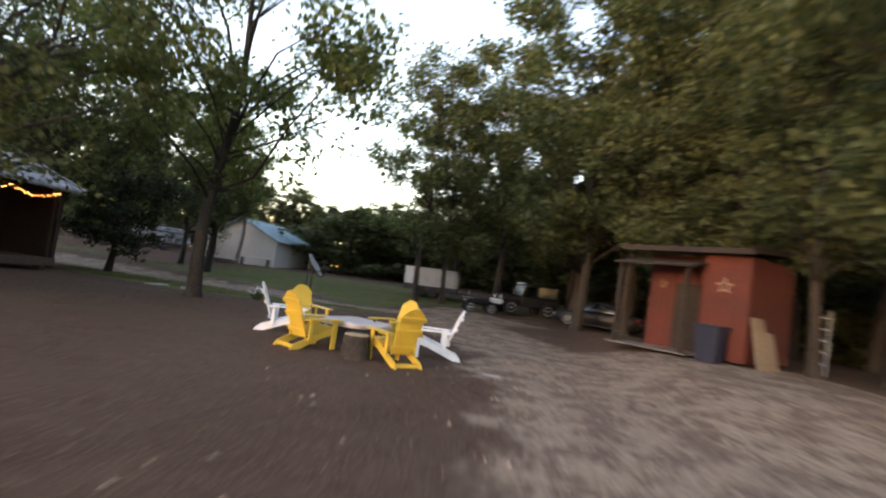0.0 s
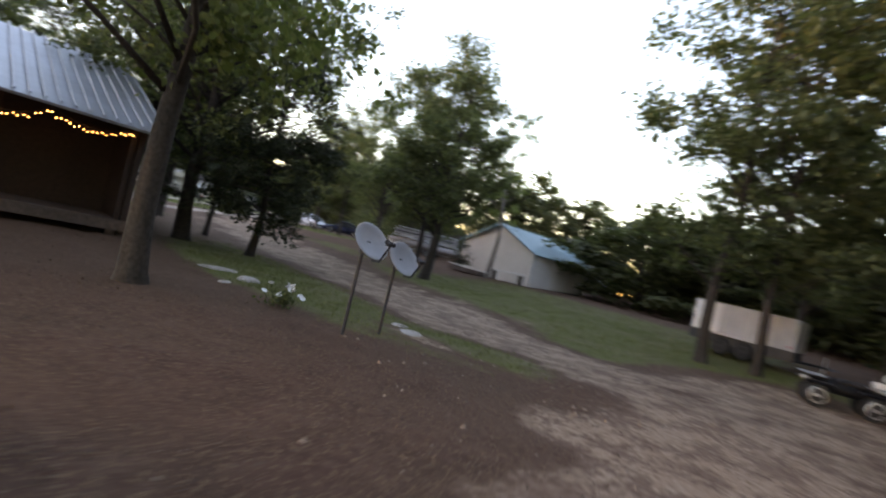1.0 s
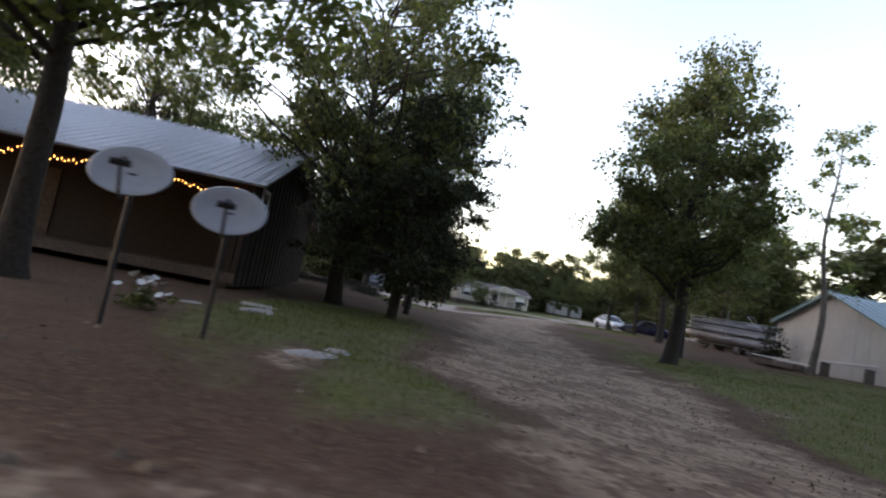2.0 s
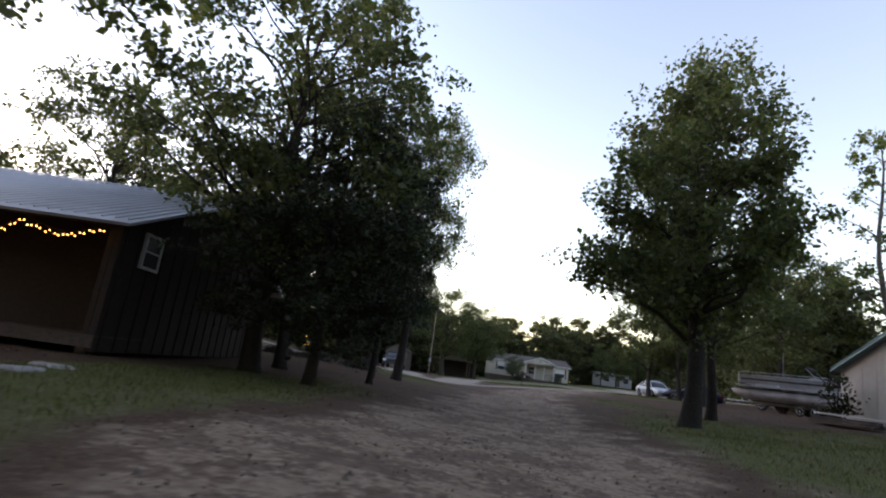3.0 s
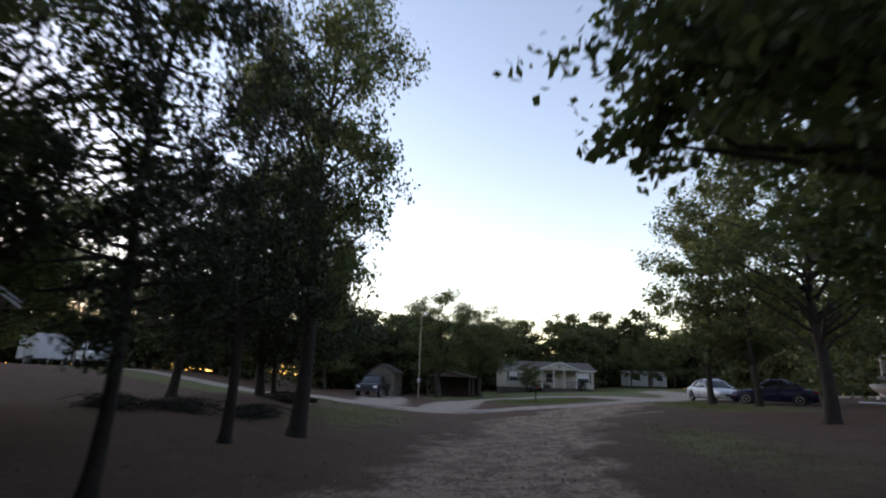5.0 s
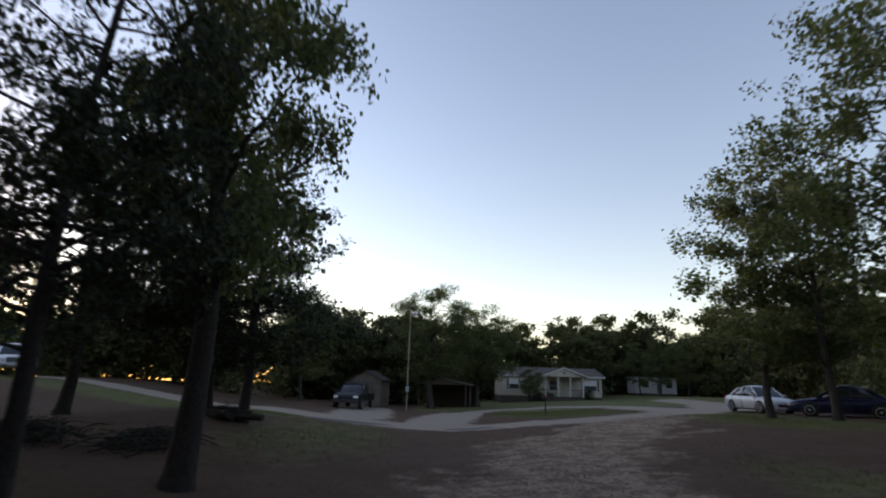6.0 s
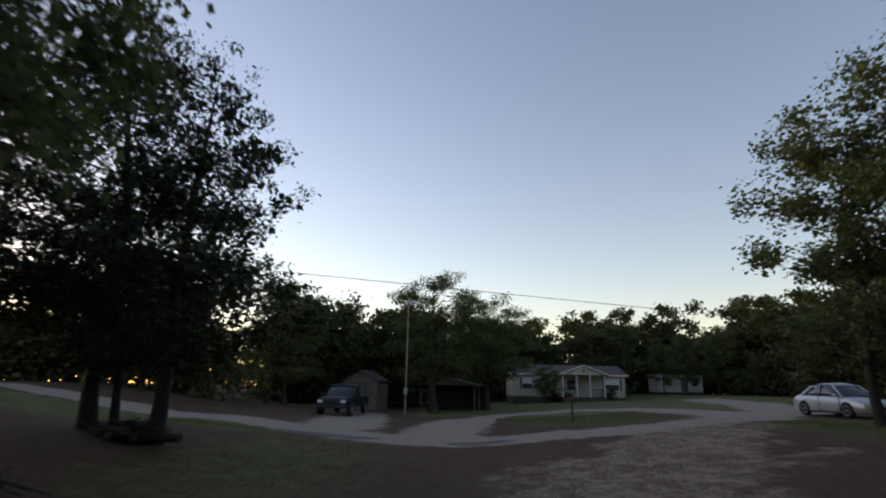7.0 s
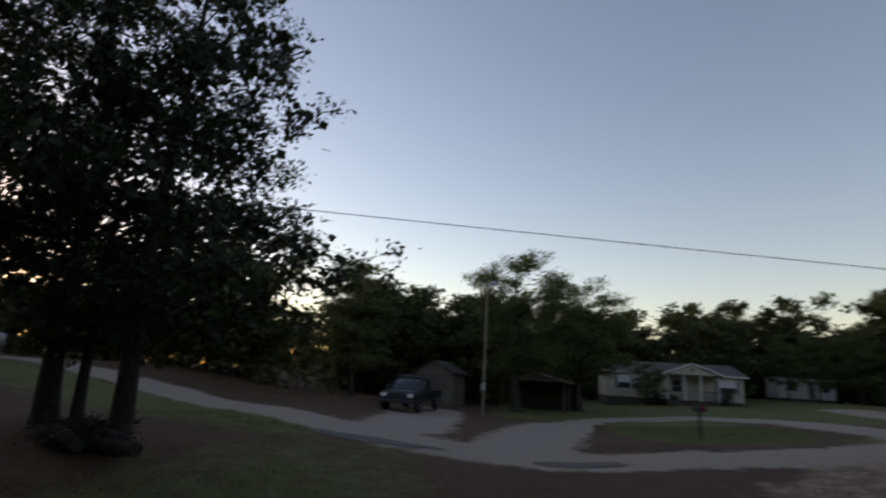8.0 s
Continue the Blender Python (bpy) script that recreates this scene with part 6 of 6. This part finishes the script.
def flower_plant(x, y):
    rng = np.random.default_rng(2)
    c = thing("flowering_plant", x, y, 0, 0, "small garden plant with white flowers", "plant")
    lv = new("foliage", leaf_mesh("foliage", [(rng.normal(0, 0.15), rng.normal(0, 0.15), rng.uniform(0.03, 0.28)) for _ in range(14)], 12, 0.06, 0.09, OAK_LEAF, rng))
    lv.parent = c
    for k in range(13):
        a, r, h = rng.uniform(0, 6.28), rng.uniform(0.05, 0.4), rng.uniform(0.2, 0.5)
        p = Vector((r * math.cos(a), r * math.sin(a), h))
        f = part("flower", lathe(bmesh.new(), [(0.012, -0.01), (0.05, 0.015), (0.058, 0.022), (0.012, 0.006)], 7, Matrix.Translation(p) @ pose(0, 0, 0, rng.uniform(-40, 40), rng.uniform(-40, 40))), WHITE_PAINT, c, "white flower")
        part("stem", tube(bmesh.new(), [(p.x * 0.4, p.y * 0.4, 0), tuple(p)], 0.006, 4), OAK_LEAF, f)


flower_plant(-9.5, 19.5)


def stones(places, seed):
    """Flat pale stones half sunk in the earth."""
    rng = np.random.default_rng(seed)
    for x, y, r in places:
        bm = bmesh.new()
        n = 9
        rings = []
        wob = [rng.uniform(0.75, 1.15) for _ in range(n)]
        for f, z in ((1.0, -0.09), (1.0, -0.01), (0.82, 0.02), (0.4, 0.03)):
            rings.append([bm.verts.new((r * f * wob[k] * math.cos(6.283 * k / n), 0.7 * r * f * wob[k] * math.sin(6.283 * k / n), z + rng.uniform(-0.006, 0.006))) for k in range(n)])
        for a, b in zip(rings, rings[1:]):
            for k in range(n):
                bm.faces.new((a[k], a[(k + 1) % n], b[(k + 1) % n], b[k]))
        bm.faces.new(rings[-1])
        bm.faces.new(rings[0][::-1])
        ob = mesh_object("stone", bm, STONE)
        ob.matrix_basis = pose(x, y, ground_z(x, y), 0, 0, rng.uniform(0, 360))
        tagged(ob, "flat pale stone sunk in bare earth", "stone", "pale stones in the yard")


stones([(-8.5, 21.9, 0.4), (-9.2, 22.2, 0.25), (-12.8, 20.4, 0.4), (-13.9, 20.1, 0.45), (-11.8, 19.4, 0.22), (-0.6, 11.6, 0.22)], 6)


def scatter(name, seed, count, keep, size, mat, label, category, lift, flat, droop, per=5, spread=0.12):
    rng = np.random.default_rng(seed)
    tips = []
    while len(tips) < count:
        x, y = rng.uniform(-64, 4), rng.uniform(3, 47)
        if near_line(x, y, FLIGHT) > 11 + 4 * rng.uniform() and rng.uniform() > 0.15:
            continue
        if not keep(x, y, rng):
            continue
        tips.append((x, y, ground_z(x, y) + lift + 0.05 * noise.noise((x * 0.35, y * 0.35, 0)) + 0.03 * noise.noise((x * 1.1, y * 1.1, 5))))
    tips = np.array(tips)
    k = len(tips) * per
    centre = np.repeat(tips, per, axis=0)
    centre[:, :2] += rng.normal(0, spread, (k, 2))
    ob = new(name, standing_leaves(name, centre, size, mat, rng, flat, droop))
    return tagged(ob, label, category, kind="stuff")


def standing_leaves(name, centre, size, mat, rng, flat, up_bias):
    """Narrow blades (up_bias high) or lying leaves (up_bias 0), one quad each."""
    k = len(centre)
    along = rng.normal(0, 1, (k, 3))
    along[:, 2] = np.abs(along[:, 2]) * flat + up_bias
    along /= np.linalg.norm(along, axis=1)[:, None]
    side = np.cross(along, np.array([0.0, 0.0, 1.0]) + 0.3 * rng.normal(0, 1, (k, 3)))
    side /= np.linalg.norm(side, axis=1)[:, None]
    length = size * rng.uniform(0.5, 1.3, (k, 1))
    width = length * (0.07 if up_bias > 0.5 else 0.3)
    v = np.empty((k, 4, 3))
    v[:, 0] = centre - side * width * 0.4
    v[:, 1] = centre + side * width * 0.4
    v[:, 2] = centre + along * length * 0.6 + side * width
    v[:, 3] = centre + along * length
    if up_bias < 0.5:
        v[:, 3] = centre + along * length * 0.8 - side * width
    me = bpy.data.meshes.new(name)
    me.vertices.add(k * 4)
    me.vertices.foreach_set("co", v.reshape(-1))
    me.loops.add(k * 4)
    me.loops.foreach_set("vertex_index", np.arange(k * 4, dtype=np.int32))
    me.polygons.add(k)
    me.polygons.foreach_set("loop_start", np.arange(0, k * 4, 4, dtype=np.int32))
    me.update(calc_edges=True)
    me.materials.append(mat)
    return me


FLIGHT = [(0, 3), (-1, 14), (-8, 24), (-20, 28), (-38, 28.5), (-56, 33)]
GRASS_BLADE = leaf_material("grass_blade", (0.085, 0.1, 0.026), (0.17, 0.15, 0.055), 0.4)
DEAD_LEAF = leaf_material("dead_leaf", (0.085, 0.05, 0.032), (0.16, 0.105, 0.068), 0.1)
scatter("grass", 1, 20000, lambda x, y, r: cover_at(x, y)[1] > r.uniform(0.25, 0.95) and cover_at(x, y)[2] < 0.3, 0.085, GRASS_BLADE, "short thin green grass in patches", "grass", 0.0, 0.6, 0.9, 5, 0.13)
scatter("leaf_litter", 2, 9000, lambda x, y, r: cover_at(x, y)[2] < 0.3 and cover_at(x, y)[1] < 0.8 and noise.noise((x * 0.4, y * 0.4, 3)) > r.uniform(-0.5, 0.5), 0.045, DEAD_LEAF, "dry brown leaf litter on bare earth", "leaf litter", 0.012, 0.25, 0.02, 5, 0.2)


def clods(seed, count):
    """Clods and small stones loose on the track."""
    rng = np.random.default_rng(seed)
    verts, faces = [], []
    made = 0
    while made < count:
        x, y = rng.uniform(-56, 4), rng.uniform(3, 44)
        if near_line(x, y, TRACK) > 5 * rng.uniform() + 0.5:
            continue
        s = 0.012 + 0.045 * rng.uniform() ** 4
        z = ground_z(x, y) + 0.05 * noise.noise((x * 0.35, y * 0.35, 0)) + 0.03 * noise.noise((x * 1.1, y * 1.1, 5))
        base = len(verts)
        a0 = rng.uniform(0, 6.28)
        for k in range(4):
            verts.append((x + s * math.cos(a0 + k * 1.57) * rng.uniform(0.7, 1.2), y + s * math.sin(a0 + k * 1.57) * rng.uniform(0.7, 1.2), z - 0.01))
        verts.append((x + s * rng.uniform(-0.3, 0.3), y + s * rng.uniform(-0.3, 0.3), z + s * rng.uniform(0.5, 0.9)))
        for k in range(4):
            faces.append((base + k, base + (k + 1) % 4, base + 4))
        made += 1
    me = bpy.data.meshes.new("clods")
    me.from_pydata(verts, [], faces)
    me.materials.append(CLOD)
    tagged(new("clods", me), "loose clods and pebbles on the dirt track", "clods", kind="stuff")


CLOD = material("clod", (0.2, 0.15, 0.115), 0.95, grain=12, grain_amount=0.4, stain=0.7, stain_amount=0.4)
clods(8, 5500)


def puddle(x, y, rx, ry, seed):
    """A thin film of wet mud that follows the road."""
    n = 26
    bm = bmesh.new()
    rings = []
    for f in (0.05, 0.35, 0.7, 1.0):
        ring = []
        for k in range(n):
            c, s = math.cos(6.283 * k / n), math.sin(6.283 * k / n)
            w = 1 + 0.35 * noise.noise((c * 2 + seed, s * 2, 0))
            px, py = x + rx * f * c * w, y + ry * f * s * w
            z = ground_z(px, py) + 0.05 * noise.noise((px * 0.35, py * 0.35, 0)) + 0.03 * noise.noise((px * 1.1, py * 1.1, 5))
            ring.append(bm.verts.new((px, py, z + 0.012)))
        rings.append(ring)
    bm.faces.new(rings[0])
    for a, b in zip(rings, rings[1:]):
        for k in range(n):
            bm.faces.new((a[k], b[k], b[(k + 1) % n], a[(k + 1) % n]))
    bmesh.ops.recalc_face_normals(bm, faces=bm.faces)
    tagged(mesh_object("puddle", bm, WET_MUD), "shallow dark puddle in the gravel road", "puddle", "puddles in the road")


WET_MUD = material("wet_mud", (0.1, 0.082, 0.072), 0.7, grain=6, grain_amount=0.3, stain=1.5, stain_amount=0.3, bump=0.2, spec=0.3)
puddle(-52.6, 24.0, 0.55, 2.4, 1)
puddle(-52.0, 30.5, 0.6, 1.4, 2)


def shrub(x, y, r, h, seed, label):
    rng = np.random.default_rng(seed)
    c = thing("shrub", x, y, ground_z(x, y), 0, label, "shrub", "garden shrubs")
    bm = bmesh.new()
    tips = []
    for k in range(40):
        a, q, z = rng.uniform(0, 6.28), r * math.sqrt(rng.uniform()), h * rng.uniform(0.15, 1)
        q *= 1 - 0.5 * (z / h) ** 2
        tips.append((q * math.cos(a), q * math.sin(a), z))
        if k < 9:
            tube(bm, [(0, 0, -0.1), (tips[-1][0] * 0.5, tips[-1][1] * 0.5, z * 0.6), tips[-1]], [0.03, 0.02, 0.006], 4)
    part("stem", bm, BARK, c)
    lv = new("foliage", leaf_mesh("foliage", tips, 20, 0.14 * r + 0.05, 0.14, DARK_LEAF, rng))
    lv.parent = c


shrub(-90.0, 40.3, 0.8, 1.1, 3, "dark clipped shrub against the porch")
shrub(-89.6, 41.6, 0.7, 0.9, 5, "dark shrub before the porch railing")
shrub(-89.9, 46.2, 0.9, 1.2, 7, "dark shrub under the front window")
plant(OAK_D, -87.5, 38.9, 0.3, 40, 0.36, label="small leafy tree before the front window")

shrub(-26.9, 42.5, 0.7, 1.9, 11, "dark tall shrub at the garage corner")


def lumber_pile(x, y, turn):
    c = thing("lumber_pile", x, y, ground_z(x, y), turn, "pile of weathered boards and a pale pole", "lumber")
    rng = np.random.default_rng(4)
    for layer in range(3):
        for k in range(5 - layer):
            w = rng.uniform(-0.03, 0.03)
            part("board", block(-1.3 + w, 1.3 + w, -0.5 + k * 0.2 + layer * 0.08, -0.34 + k * 0.2 + layer * 0.08, 0.04 + layer * 0.09, 0.12 + layer * 0.09, 0.006), GREY_WOOD if k % 2 else PORCH_WOOD, c)
    part("pole", tube(bmesh.new(), [(-1.7, 0.1, 0.42), (1.9, -0.2, 0.36)], 0.035, 7), TRIM_WHITE, c, "pale pole")


lumber_pile(-25.6, 41.9, 4)
